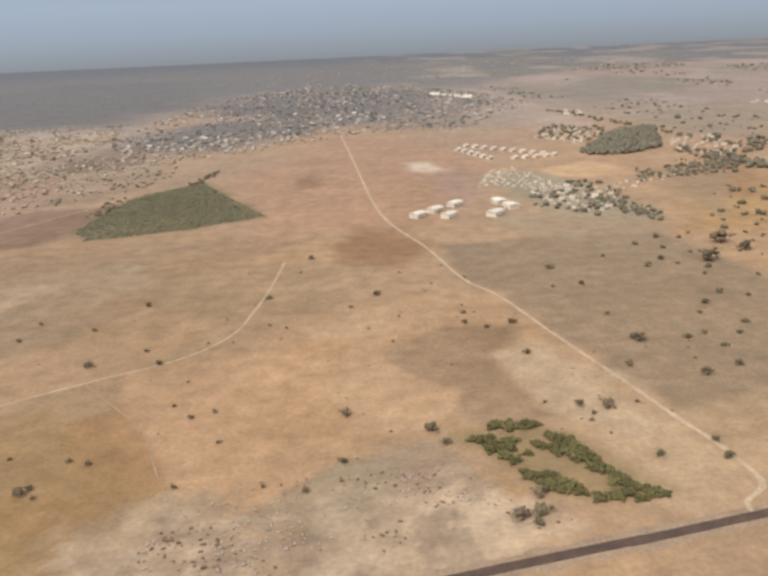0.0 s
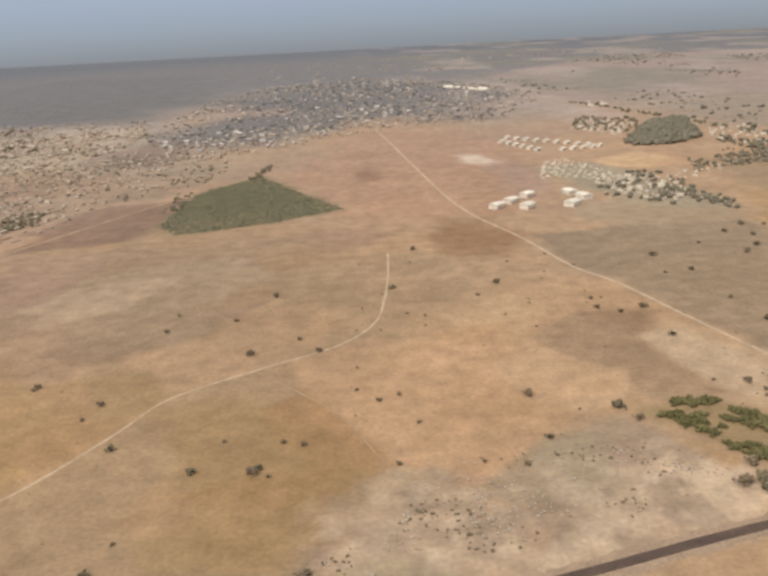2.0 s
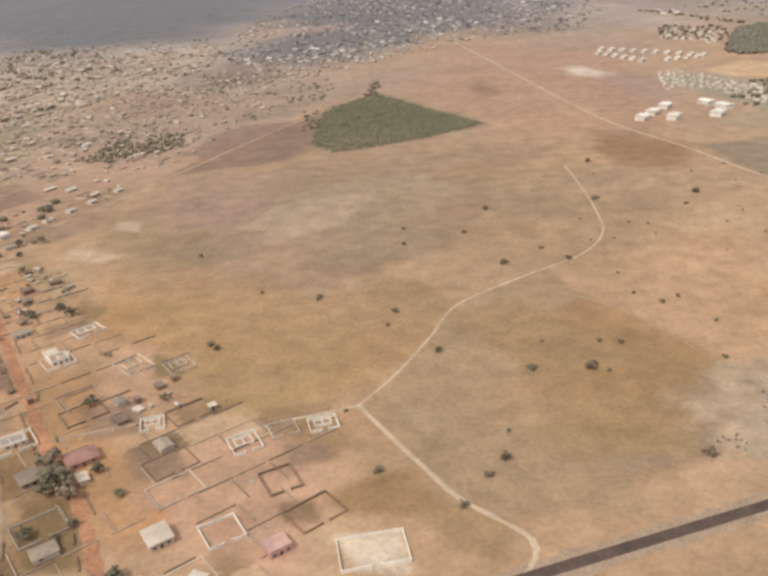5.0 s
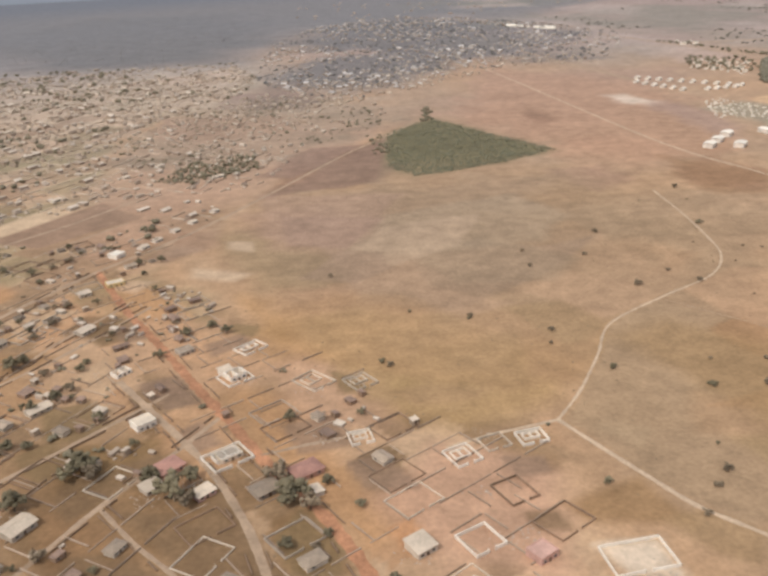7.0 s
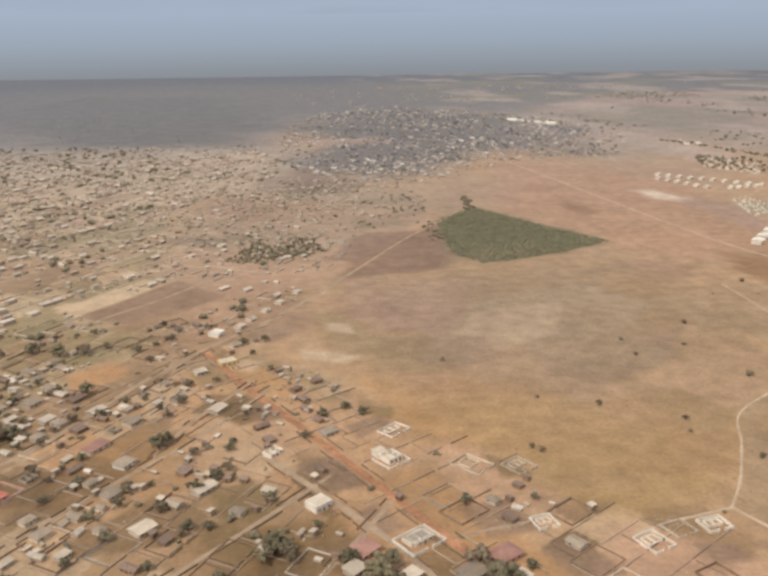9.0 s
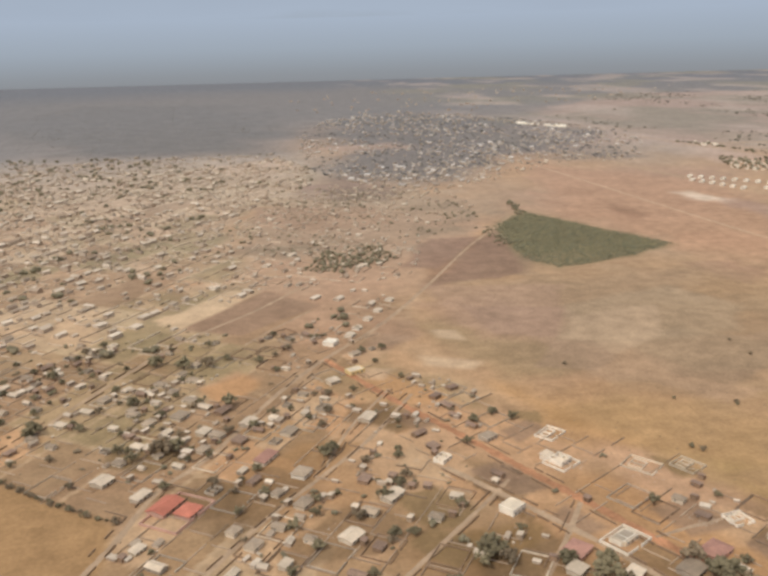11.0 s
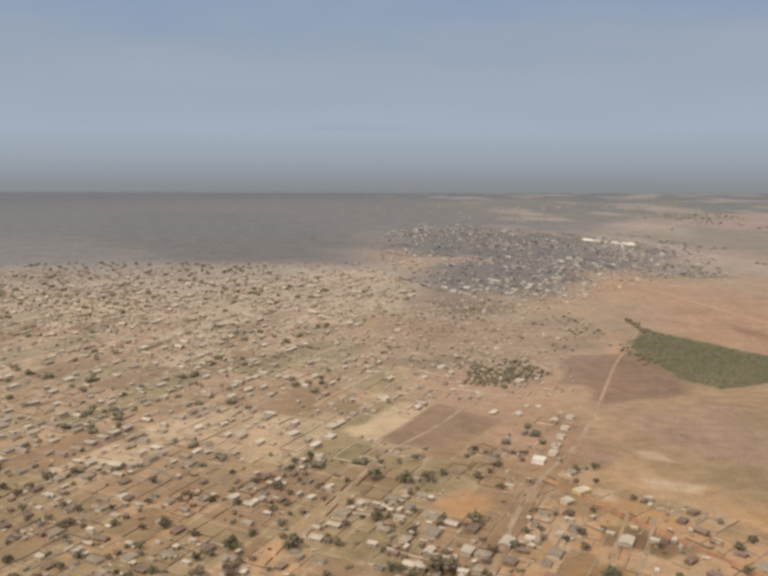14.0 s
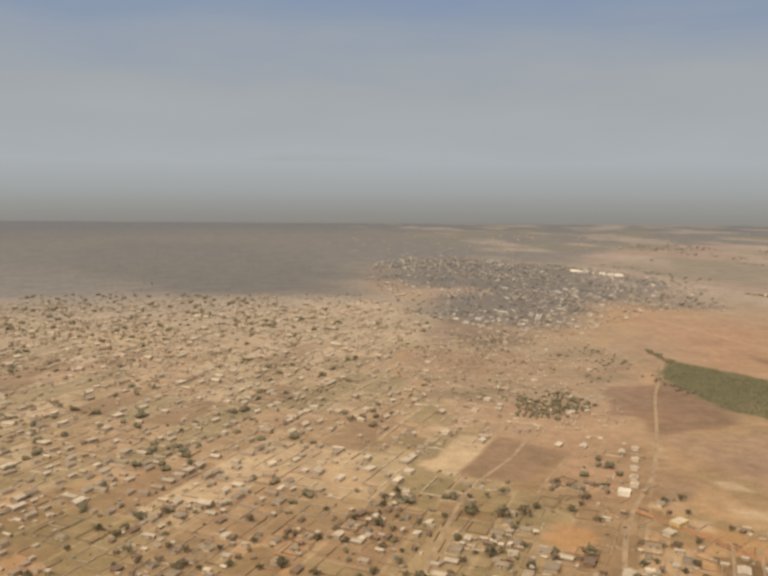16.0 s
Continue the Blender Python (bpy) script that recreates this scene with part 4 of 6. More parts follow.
ribbon("far_road", [(254, 1263), (353, 1262), (401, 1266), (522, 1228), (700, 1190)], 4.1, LANE, "pale far road across the plain", rag=0.4, category="road", seed=20)
ribbon("far_road", [(353, 1260), (375, 1080), (381, 969), (420, 860)], 3.3, LANE, "pale far road past a village", rag=0.4, category="road", seed=21)
ribbon("far_road", [(105, 1200), (128, 1030), (140, 930), (150, 880)], 3.3, LANE, "far dirt road between hamlets", rag=0.4, category="road", seed=22)

# ---- plants ----
ICO = None


def ico():
    g = (1 + 5**0.5) / 2
    v = np.array([(-1, g, 0), (1, g, 0), (-1, -g, 0), (1, -g, 0), (0, -1, g), (0, 1, g), (0, -1, -g), (0, 1, -g), (g, 0, -1), (g, 0, 1), (-g, 0, -1), (-g, 0, 1)]) / math.sqrt(1 + g * g)
    f = np.array([(0, 11, 5), (0, 5, 1), (0, 1, 7), (0, 7, 10), (0, 10, 11), (1, 5, 9), (5, 11, 4), (11, 10, 2), (10, 7, 6), (7, 1, 8),
                  (3, 9, 4), (3, 4, 2), (3, 2, 6), (3, 6, 8), (3, 8, 9), (4, 9, 5), (2, 4, 11), (6, 2, 10), (8, 6, 7), (9, 8, 1)])
    return v, f


ICO_V, ICO_F = ico()


def soup(name, verts, faces, mats, index=None):
    me = bpy.data.meshes.new(name)
    me.from_pydata([tuple(p) for p in np.asarray(verts).tolist()], [], faces)
    for m in mats:
        me.materials.append(m)
    if index is not None:
        me.polygons.foreach_set("material_index", np.asarray(index, np.int32))
    return me


def crown_mesh(name, rng, radius, height, lift, clumps, leaves, mat):
    """A ragged crown: jittered leafy clumps round the limbs, with loose sprays of leaves and gaps between them."""
    verts, faces = [], []
    centres = []
    for k in range(clumps):
        az, rad, up = rng.rand() * 6.283, radius * rng.rand() ** 0.55, rng.rand()
        lobe = 0.75 + 0.35 * math.sin(az * 3 + clumps) + 0.15 * math.sin(az * 5)
        c = np.array([math.cos(az) * rad * lobe, math.sin(az) * rad * lobe, lift + height * (0.15 + 0.8 * up * (1 - 0.55 * (rad / radius) ** 2))])
        r = radius * (0.16 + 0.17 * rng.rand())
        shape = ICO_V * (1 + 0.45 * (rng.rand(12, 1) - 0.5)) * r * (1, 1, 0.72)
        n = len(verts)
        verts.extend((shape + c).tolist())
        faces.extend((ICO_F + n).tolist())
        centres.append((c, r))
    for k in range(leaves):
        c, r = centres[rng.randint(len(centres))]
        d = rng.randn(3)
        d /= np.linalg.norm(d)
        q = c + d * r * (0.9 + 0.45 * rng.rand())
        a, b = rng.randn(3) * r * 0.3, rng.randn(3) * r * 0.3
        n = len(verts)
        verts.extend([(q - a).tolist(), (q + b).tolist(), (q + a).tolist(), (q - b).tolist()])
        faces.append((n, n + 1, n + 2, n + 3))
    return soup(name, verts, faces, [mat])


def limbs(rng, radius, height, lift):
    """A tapered trunk with limbs that fork up into the crown."""
    bm = bmesh.new()

    def rod(a, b, ra, rb):
        axis = (b - a).normalized()
        s = axis.orthogonal().normalized()
        t = axis.cross(s)
        rows = [[bm.verts.new(p + (s * math.cos(k * 1.2566) + t * math.sin(k * 1.2566)) * r) for k in range(5)] for p, r in ((a, ra), (b, rb))]
        for k in range(5):
            bm.faces.new((rows[0][k], rows[0][(k + 1) % 5], rows[1][(k + 1) % 5], rows[1][k]))

    fork = Vector((rng.randn() * 0.1, rng.randn() * 0.1, lift + height * 0.2))
    rod(Vector((0, 0, -0.1)), fork, radius * 0.09, radius * 0.06)
    for k in range(5):
        az = k * 1.2566 + rng.rand()
        rod(fork, fork + Vector((math.cos(az) * radius * 0.6, math.sin(az) * radius * 0.6, height * 0.45)), radius * 0.045, radius * 0.015)
    return bm


def tree_master(at, radius, height, lift, clumps, mat, label, category, group, seed, name="tree"):
    rng = np.random.RandomState(seed)
    t = base(name, at, label, category, group)
    part("trunk" if name == "tree" else "trunk", limbs(rng, radius, height, lift), BARK, t)
    crown = new("crown", crown_mesh("crown", rng, radius, height, lift, clumps, clumps * 4, mat))
    crown.parent = t
    return t


def placed(x, y, size=1.0, tall=1.0, turn=0.0):
    return pose(x, y, 0, 0, 0, turn) @ Matrix.Diagonal((size, size, size * tall, 1))


TREES = [
    tree_master((-340, 214), 2.0, 2.6, 1.0, 46, LEAF, "broad dusty green shade tree beside village houses", "tree", "village trees", 1),
    tree_master((-308, 194), 2.0, 3.0, 1.2, 42, LEAF, "broad dusty green shade tree beside village houses", "tree", "village trees", 2),
    tree_master((-270, 186), 2.0, 2.2, 0.9, 52, LEAF, "broad dusty green shade tree beside village houses", "tree", "village trees", 3),
    tree_master((-275, 198), 2.0, 2.6, 1.1, 36, DRY_LEAF, "half-bare brownish tree in a village yard", "tree", "village trees", 4),
]
for k, (tree, size) in enumerate(zip(TREES, (2.4, 2.5, 2.6, 1.9))):
    tree.scale = (size, size, size * 0.9)
FIELD_TREES = [
    tree_master((-15, 483), 2.0, 2.4, 0.4, 34, DRY_LEAF, "lone dark thorn bush on the dry plain", "bush", "bushes on the plain", 5, "bush"),
    tree_master((-34, 408), 2.0, 2.0, 0.3, 30, LEAF, "lone dark thorn bush on the dry plain", "bush", "bushes on the plain", 6, "bush"),
    tree_master((22, 404), 2.0, 2.2, 0.5, 26, DRY_LEAF, "lone dark thorn bush on the dry plain", "bush", "bushes on the plain", 7, "bush"),
]
SHRUBS = [
    tree_master((50, 240), 2.0, 1.9, 0.1, 40, GREEN_LEAF, "bright green leafy shrub in a damp hollow", "shrub", "green shrubs in the hollow", 8, "shrub"),
    tree_master((74, 239), 2.0, 1.6, 0.1, 36, GREEN_LEAF, "bright green leafy shrub in a damp hollow", "shrub", "green shrubs in the hollow", 9, "shrub"),
]
rng = np.random.RandomState(21)


def copy_of(masters, x, y, size, tall=1.0):
    one = masters[rng.randint(len(masters))]
    c = copy_thing(one, Matrix())
    c.scale = (1, 1, 1)
    c.matrix_basis = placed(x, y, size, tall, rng.rand() * 360)
    return c


# bushes on the plain: place and crown width in metres
PLAIN = [(8, 386, 2.6), (120, 435, 5.0), (82, 351, 4.4), (70, 347, 3.0), (61, 354, 3.0), (62, 368, 3.0), (81, 313, 3.4), (5, 266, 4.0), (35, 250, 5.6), (38, 240, 3.4),
         (89, 262, 3.6), (98, 260, 5.0), (92, 255, 2.2), (131, 320, 6.0), (144, 282, 5.0), (118, 295, 3.4), (152, 320, 4.0), (130, 403, 3.6), (186, 440, 4.2), (174, 429, 4.2),
         (234, 470, 12.0), (211, 435, 11.0), (240, 451, 9.0), (192, 377, 5.0), (178, 362, 4.6), (160, 289, 3.6), (104, 224, 3.6), (125, 231, 3.4)]
PLAIN += [(124, 220, 4.2), (53, 195, 5.2), (60, 197, 5.6), (61, 206, 4.4), (57.5, 192, 4.0), (4, 232, 3.0), (-104, 327, 4.2), (-74, 325, 3.0), (-95, 225, 4.6), (-97, 407, 3.4),
          (-83, 341, 2.4), (-43, 275, 2.2), (-51, 271, 2.6), (-59, 282, 1.8), (-7, 216, 2.4), (-48, 223, 2.4), (-147, 363, 2.6), (-145, 387, 2.4), (-190, 308, 3.0), (-159, 286, 3.2),
          (-163, 274, 2.0), (-146, 248, 3.6), (-115, 228, 3.6), (-86, 244, 2.4), (-79, 241, 2.6), (-107, 248, 1.8), (-136, 178, 3.4), (-174, 178, 3.6), (-142, 171, 2.2)]
PLAIN += [(-78, 170, 4.4), (-132, 192, 1.8), (-234, 272, 3.4), (-38, 251, 2.0), (-152, 159, 3.0), (-250, 373, 2.6), (-231, 268, 3.2), (-191, 306, 2.4), (-115, 373, 2.8),
          (-116, 229, 3.0), (-143, 171, 2.4), (-216, 319, 2.4), (90, 250, 2.0), (110, 262, 2.0), (-93, 228, 3.0), (-90, 222, 2.0)]
for x, y, w in PLAIN:
    copy_of(FIELD_TREES, x, y, w / 4.2, 0.85 + 0.3 * rng.rand())


def scatter(poly, count, gap, seed, keep=None):
    """Places spread at random inside a polygon, no nearer to one another than gap."""
    r = np.random.RandomState(seed)
    p = np.array(poly, float)
    lo, hi = p.min(0), p.max(0)
    q = lo + (hi - lo) * r.rand(count * 12, 2)
    q = q[inside(q[:, 0], q[:, 1], poly) > 0]
    if keep is not None:
        q = q[keep(q[:, 0], q[:, 1])]
    got = {}
    out = []
    for x, y in q:
        cell = (int(x // gap), int(y // gap))
        if all((x - ox) ** 2 + (y - oy) ** 2 > gap * gap for i in (-1, 0, 1) for j in (-1, 0, 1) for ox, oy in got.get((cell[0] + i, cell[1] + j), ())):
            got.setdefault(cell, []).append((x, y))
            out.append((x, y))
            if len(out) == count:
                break
    return out


for x, y in scatter([(20, 200), (130, 200), (170, 330), (60, 470), (-60, 460), (-60, 240)], 50, 7, 4):
    copy_of(FIELD_TREES, x, y, 0.22 + 0.22 * rng.rand(), 0.8)
for x, y in scatter([(125, 265), (200, 300), (290, 500), (190, 500), (110, 400)], 26, 12, 5):
    copy_of(FIELD_TREES, x, y, 0.5 + 0.6 * rng.rand(), 0.85)
HOLLOW = [([(46, 243), (57, 225), (64, 230), (56, 236), (72, 238), (80, 226), (74, 226), (66, 234), (52, 246)], 22), ([(58, 220), (62, 211), (72, 204), (75, 207), (64, 219)], 16),
          ([(72, 243), (80, 238), (86, 217), (94, 205), (101, 203), (90, 200), (76, 200), (77, 204), (86, 207), (78, 226)], 38), ([(52, 250), (62, 254), (72, 250), (66, 246)], 10)]
for k, (poly, n) in enumerate(HOLLOW):
    for x, y in scatter(poly, n, 2.0, 31 + k):
        copy_of(SHRUBS, x, y, 0.75 + 0.5 * rng.rand(), 0.65 + 0.25 * rng.rand())


def clump_cloud(name, places, mat, label, category, size, seed, blobs=3, flat=0.8):
    """Woods or low growth too far off to count: ragged clumps in one mesh."""
    r = np.random.RandomState(seed)
    n = len(places)
    at = np.repeat(np.array(places, float), blobs, 0)
    rad = np.repeat(size[0] + (size[1] - size[0]) * r.rand(n) ** 1.5, blobs) * (0.5 + 0.35 * r.rand(n * blobs))
    off = r.randn(n * blobs, 2) * rad[:, None] * 0.7
    v = ICO_V[None] * (1 + 0.5 * (r.rand(n * blobs, 12, 1) - 0.5)) * rad[:, None, None] * np.array((1, 1, flat))
    v[..., 0] += (at[:, 0] + off[:, 0])[:, None]
    v[..., 1] += (at[:, 1] + off[:, 1])[:, None]
    v[..., 2] += (rad * flat * (0.75 + 0.7 * r.rand(n * blobs)))[:, None]
    f = (ICO_F[None] + 12 * np.arange(n * blobs)[:, None, None]).reshape(-1, 3)
    return tagged(new(name, soup(name, v.reshape(-1, 3), f.tolist(), [mat])), label, category, kind="stuff")


GREEN_FIELD = [(-195, 601), (-181, 728), (-146, 768), (-130, 785), (-88, 688), (-55, 616), (-104, 590), (-142, 573), (-177, 566)]
clump_cloud("orchard", scatter(GREEN_FIELD, 2400, 2.2, 41), CROP_LEAF, "dense green orchard in a wedge-shaped field", "orchard", (0.8, 1.9), 3, 2, 0.3)
clump_cloud("hedge", [(-138 + 14 * k / 40 + rng.randn() * 2, 778 + 75 * k / 40) for k in range(40)] + [(-192 + rng.randn() * 4, 645 + 80 * rng.rand()) for k in range(30)], GROVE_LEAF,
            "dark scrub hedge at the orchard's corner", "hedge", (0.8, 2.2), 4, 4)
clump_cloud("dry_tufts", scatter([(-320, 150), (130, 196), (190, 300), (60, 520), (-60, 560), (-280, 540)], 1100, 4, 43, lambda x, y: fbm(x, y, 40, 91) > -0.05), DRY_LEAF,
            "low tufts of dry grass and weeds on the plain", "dry grass", (0.12, 0.45), 5, 2, 0.5)
clump_cloud("stony_scrub", scatter([(-80, 165), (70, 188), (60, 212), (30, 226), (-50, 222)], 150, 1.6, 45, lambda x, y: fbm(x, y, 16, 47) > 0.18), DRY_LEAF,
            "dark low scrub on pale stony ground", "scrub", (0.25, 0.8), 6, 2, 0.6)
clump_cloud("pale_stones", scatter([(-80, 165), (60, 186), (50, 212), (30, 224), (-50, 220)], 300, 1.3, 46, lambda x, y: fbm(x, y, 13, 48) > 0.2), STONE, "pale stones and spoil strewn on bare ground", "stones", (0.3, 0.8), 7, 2, 0.4)


# ---- houses ----
def gable_roof(L, W, H, rise, eave, thick=0.14):
    x, y = L / 2 + eave, W / 2 + eave
    drop = rise * eave / (W / 2)
    prof = [(-y, H - drop), (0, H + rise), (y, H - drop), (y, H - drop + thick), (0, H + rise + thick), (-y, H - drop + thick)]
    verts = [(s * x, a, b) for s in (-1, 1) for a, b in prof]
    faces = [(0, 6, 7, 1), (1, 7, 8, 2), (2, 8, 9, 3), (3, 9, 10, 4), (4, 10, 11, 5), (5, 11, 6, 0), (0, 1, 4, 5), (1, 2, 3, 4), (6, 11, 10, 7), (7, 10, 9, 8)]
    return solid(verts, faces)


def slab_roof(L, W, H, rise, eave, thick=0.14):
    x, y = L / 2 + eave, W / 2 + eave
    lo, hi = H - rise * eave / W, H + rise + rise * eave / W
    verts = [(-x, -y, lo), (x, -y, lo), (x, y, hi), (-x, y, hi), (-x, -y, lo + thick), (x, -y, lo + thick), (x, y, hi + thick), (-x, y, hi + thick)]
    return solid(verts, [(3, 2, 1, 0), (4, 5, 6, 7), (0, 1, 5, 4), (1, 2, 6, 5), (2, 3, 7, 6), (3, 0, 4, 7)])


def hip_roof(L, W, H, rise, eave, thick=0.16):
    x, y, r = L / 2 + eave, W / 2 + eave, max(L / 2 - W / 2, 0.3)
    verts = [(-x, -y, H), (x, -y, H), (x, y, H), (-x, y, H), (-x, -y, H + thick), (x, -y, H + thick), (x, y, H + thick), (-x, y, H + thick), (-r, 0, H + rise + thick), (r, 0, H + rise + thick)]
    return solid(verts, [(3, 2, 1, 0), (0, 1, 5, 4), (1, 2, 6, 5), (2, 3, 7, 6), (3, 0, 4, 7), (4, 5, 9, 8), (6, 7, 8, 9), (5, 6, 9), (7, 4, 8)])


def house(at, angle, L, W, H, kind, wall_mat, roof_mat, label, group="", category="house", rise=1.0):
    """kind: gable, slab, hip, flat (parapet) or open (roofless walls). The front, with the door, is at -y."""
    e = base("house", at, label, category, group, angle)
    e.scale = (1, 1, 0.66)
    t = 0.22
    x, y = L / 2, W / 2
    loop = [(-x, -y), (x, -y), (x, 0), (x, y), (-x, y), (-x, 0)]
    back = {"slab": rise}.get(kind, 0.0)
    tops = [H, H, H + (rise if kind == "gable" else back / 2), H + back, H + back, H + (rise if kind == "gable" else back / 2)]
    bm = bmesh.new()
    rows = [[bm.verts.new((px * (1 - k * t / x), py * (1 - k * t / y), -0.2 if z is None else z[i])) for i, (px, py) in enumerate(loop)] for k, z in ((0, None), (0, tops), (1, tops), (1, None))]
    for lo, hi in zip(rows, rows[1:]):
        for i in range(6):
            j = (i + 1) % 6
            bm.faces.new((lo[i], lo[j], hi[j], hi[i]))
    part("wall", bm, wall_mat, e)
    if kind == "open":
        for x0, x1, y0, y1, h in ((-t / 2, t / 2, -y + t, y - t, H * 0.9), (t / 2, x - t, -t / 2, t / 2, H * 0.8)):
            bm = bmesh.new()
            box(bm, x0, x1, y0, y1, -0.2, h)
            part("room_wall", bm, wall_mat, e)
    if kind == "gable":
        roof = part("roof", gable_roof(L, W, H, rise, 0.45), roof_mat, e)
        bm = bmesh.new()
        box(bm, -L / 2 - 0.45, L / 2 + 0.45, -0.18, 0.18, H + rise + 0.1, H + rise + 0.2)
        part("ridge_cap", bm, roof_mat, roof)
    elif kind == "slab":
        part("roof", slab_roof(L, W, H, rise, 0.4), roof_mat, e)
    elif kind == "hip":
        part("roof", hip_roof(L, W, H, rise, 0.5), roof_mat, e)
    elif kind == "flat":
        bm = bmesh.new()
        box(bm, -L / 2 + t, L / 2 - t, -W / 2 + t, W / 2 - t, H - 0.5, H - 0.3)
        part("roof", bm, roof_mat, e)
    bm = bmesh.new()
    box(bm, -0.45, 0.45, -W / 2 - 0.03, -W / 2 + 0.05, 0, 2.0)
    part("door", bm, DOOR, e)
    for x, side in ((-L * 0.3, -1), (L * 0.3, -1), (L * 0.2, 1)):
        y = side * W / 2
        bm = bmesh.new()
        box(bm, x - 0.6, x + 0.6, min(y, y + side * 0.05), max(y, y + side * 0.05), 0.95, 2.05)
        w = part("window", bm, FRAME, e)
        bm = bmesh.new()
        box(bm, x - 0.5, x + 0.5, min(y + side * 0.05, y + side * 0.07), max(y + side * 0.05, y + side * 0.07), 1.03, 1.97)
        part("pane", bm, GLASS, w)
    return e


def yard_wall(at, angle, L, W, H, mat, label, inner=0, name="compound_wall", gate=2.6):
    """A walled plot with a gap for the gate, and rooms begun inside where inner is above 0."""
    e = base(name, at, label, "wall", "walled plots", angle)
    e.scale = (1, 1, 0.7)
    t = 0.24
    runs = [(-L / 2, -gate / 2, -W / 2, -W / 2 + t), (gate / 2, L / 2, -W / 2, -W / 2 + t), (-L / 2, L / 2, W / 2 - t, W / 2),
            (-L / 2, -L / 2 + t, -W / 2 + t, W / 2 - t), (L / 2 - t, L / 2, -W / 2 + t, W / 2 - t)]
    for x0, x1, y0, y1 in runs:
        bm = bmesh.new()
        box(bm, x0, x1, y0, y1, -0.2, H)
        part("wall_panel", bm, mat, e)
    for s in (-1, 1):
        bm = bmesh.new()
        box(bm, s * gate / 2 - 0.2, s * gate / 2 + 0.2, -W / 2 - 0.08, -W / 2 + t + 0.08, -0.2, H + 0.35)
        part("gate_post", bm, mat, e)
    if inner:
        for x0, x1, y0, y1 in ((-L * 0.3, L * 0.3, -W * 0.1, -W * 0.1 + t), (-L * 0.3, L * 0.3, W * 0.32, W * 0.32 + t), (-L * 0.3, -L * 0.3 + t, -W * 0.1 + t, W * 0.32),
                               (L * 0.3 - t, L * 0.3, -W * 0.1 + t, W * 0.32), (-L * 0.02, -L * 0.02 + t, -W * 0.1 + t, W * 0.32)):
            bm = bmesh.new()
            box(bm, x0, x1, y0, y1, -0.2, inner)
            part("room_wall", bm, mat, e)
    return e


def shed(at, angle, label, mat, roof_mat):
    e = base("shed", at, label, "shed", "yard sheds", angle)
    bm = bmesh.new()
    box(bm, -1.3, 1.3, -1.0, 1.0, -0.1, 1.9)
    part("wall", bm, mat, e)
    part("roof", slab_roof(2.6, 2.0, 1.9, 0.35, 0.2, 0.08), roof_mat, e)
    bm = bmesh.new()
    box(bm, -0.4, 0.4, -1.04, -0.96, 0, 1.7)
    part("door", bm, DOOR, e)
    return e


# houses that stand out: the white walled plot, half-built rooms and roofs by the red road
yard_wall((-292, 213), 31, 14.4, 11.5, 1.6, WHITE, "new white-walled plot with half-built rooms", 2.3)
house((-291.5, 214), 31, 8.0, 5.5, 2.6, "flat", PLASTER, BLOCK, "low pale flat-roofed house inside white walls")
house((-324, 240), 36, 7.5, 6.5, 4.2, "flat", WHITE, PLASTER, "tall bright white two-storey house with flat roof")
house((-293, 271), 33, 7.0, 6.5, 3.6, "open", WHITE, PLASTER, "bright roofless white house shell with room walls")
yard_wall((-293, 270), 33, 11.5, 11.0, 1.3, WHITE, "white walled plot round a house shell")
yard_wall((-288, 296), 40, 12.0, 9.0, 1.2, WHITE, "white foundation walls of a new house", 1.2)
yard_wall((-262, 261), 40, 11.0, 14.0, 1.1, PLASTER, "pale low foundation walls of a plot", 1.1)
yard_wall((-244, 257), 30, 10.0, 11.0, 1.1, PLASTER, "pale low foundation walls of a plot", 1.1)
yard_wall((-247, 217), 10, 8.0, 8.0, 1.5, WHITE, "white foundation walls with an unfinished room", 1.1)
yard_wall((-215, 200), 22, 9.5, 10.5, 1.4, WHITE, "white foundation walls with an unfinished room", 1.2)
yard_wall((-203, 206), 18, 9.0, 8.5, 1.0, PLASTER, "empty plot edged by low block walls")
yard_wall((-190, 206.5), 10, 9.5, 8.0, 1.6, WHITE, "white foundation walls with an unfinished room", 1.4)
yard_wall((-218, 158.5), 25, 10.5, 10.5, 1.5, WHITE, "bright white-walled empty square plot")
yard_wall((-203, 179), 22, 10.0, 12.0, 1.3, MUD, "brown mud-brick walled plot with dark soil")
yard_wall((-178, 145), 5, 18.0, 12.0, 1.4, WHITE, "white-walled yard of pale crushed stone")
house((-235, 158), 30, 6.5, 6.5, 3.4, "slab", PLASTER, PALE_IRON, "pale grey iron-roofed house by the red road")
house((-203, 150), 30, 6.5, 6.0, 3.8, "flat", PINK, PINK, "pinkish half-finished block house with flat roof")
house((-266, 200), 30, 9.5, 7.0, 3.0, "hip", PINK, OLD_TILE, "house with faded red hipped roof beside trees", rise=1.9)
house((-279, 192.5), 33, 8.0, 6.5, 2.8, "gable", BLOCK, IRON, "grey iron-roofed house beside dark trees")
house((-311, 210), 40, 8.5, 7.0, 2.8, "hip", PINK, OLD_TILE, "house with faded reddish roof among trees", rise=1.6)
house((-315, 200), 40, 6.0, 5.0, 2.6, "slab", PLASTER, PALE_IRON, "small pale iron-roofed house among trees", rise=0.6)
house((-298, 194), 40, 6.5, 4.5, 2.6, "slab", PINK, PALE_IRON, "pale pinkish flat-roofed house beside the road", rise=0.5)
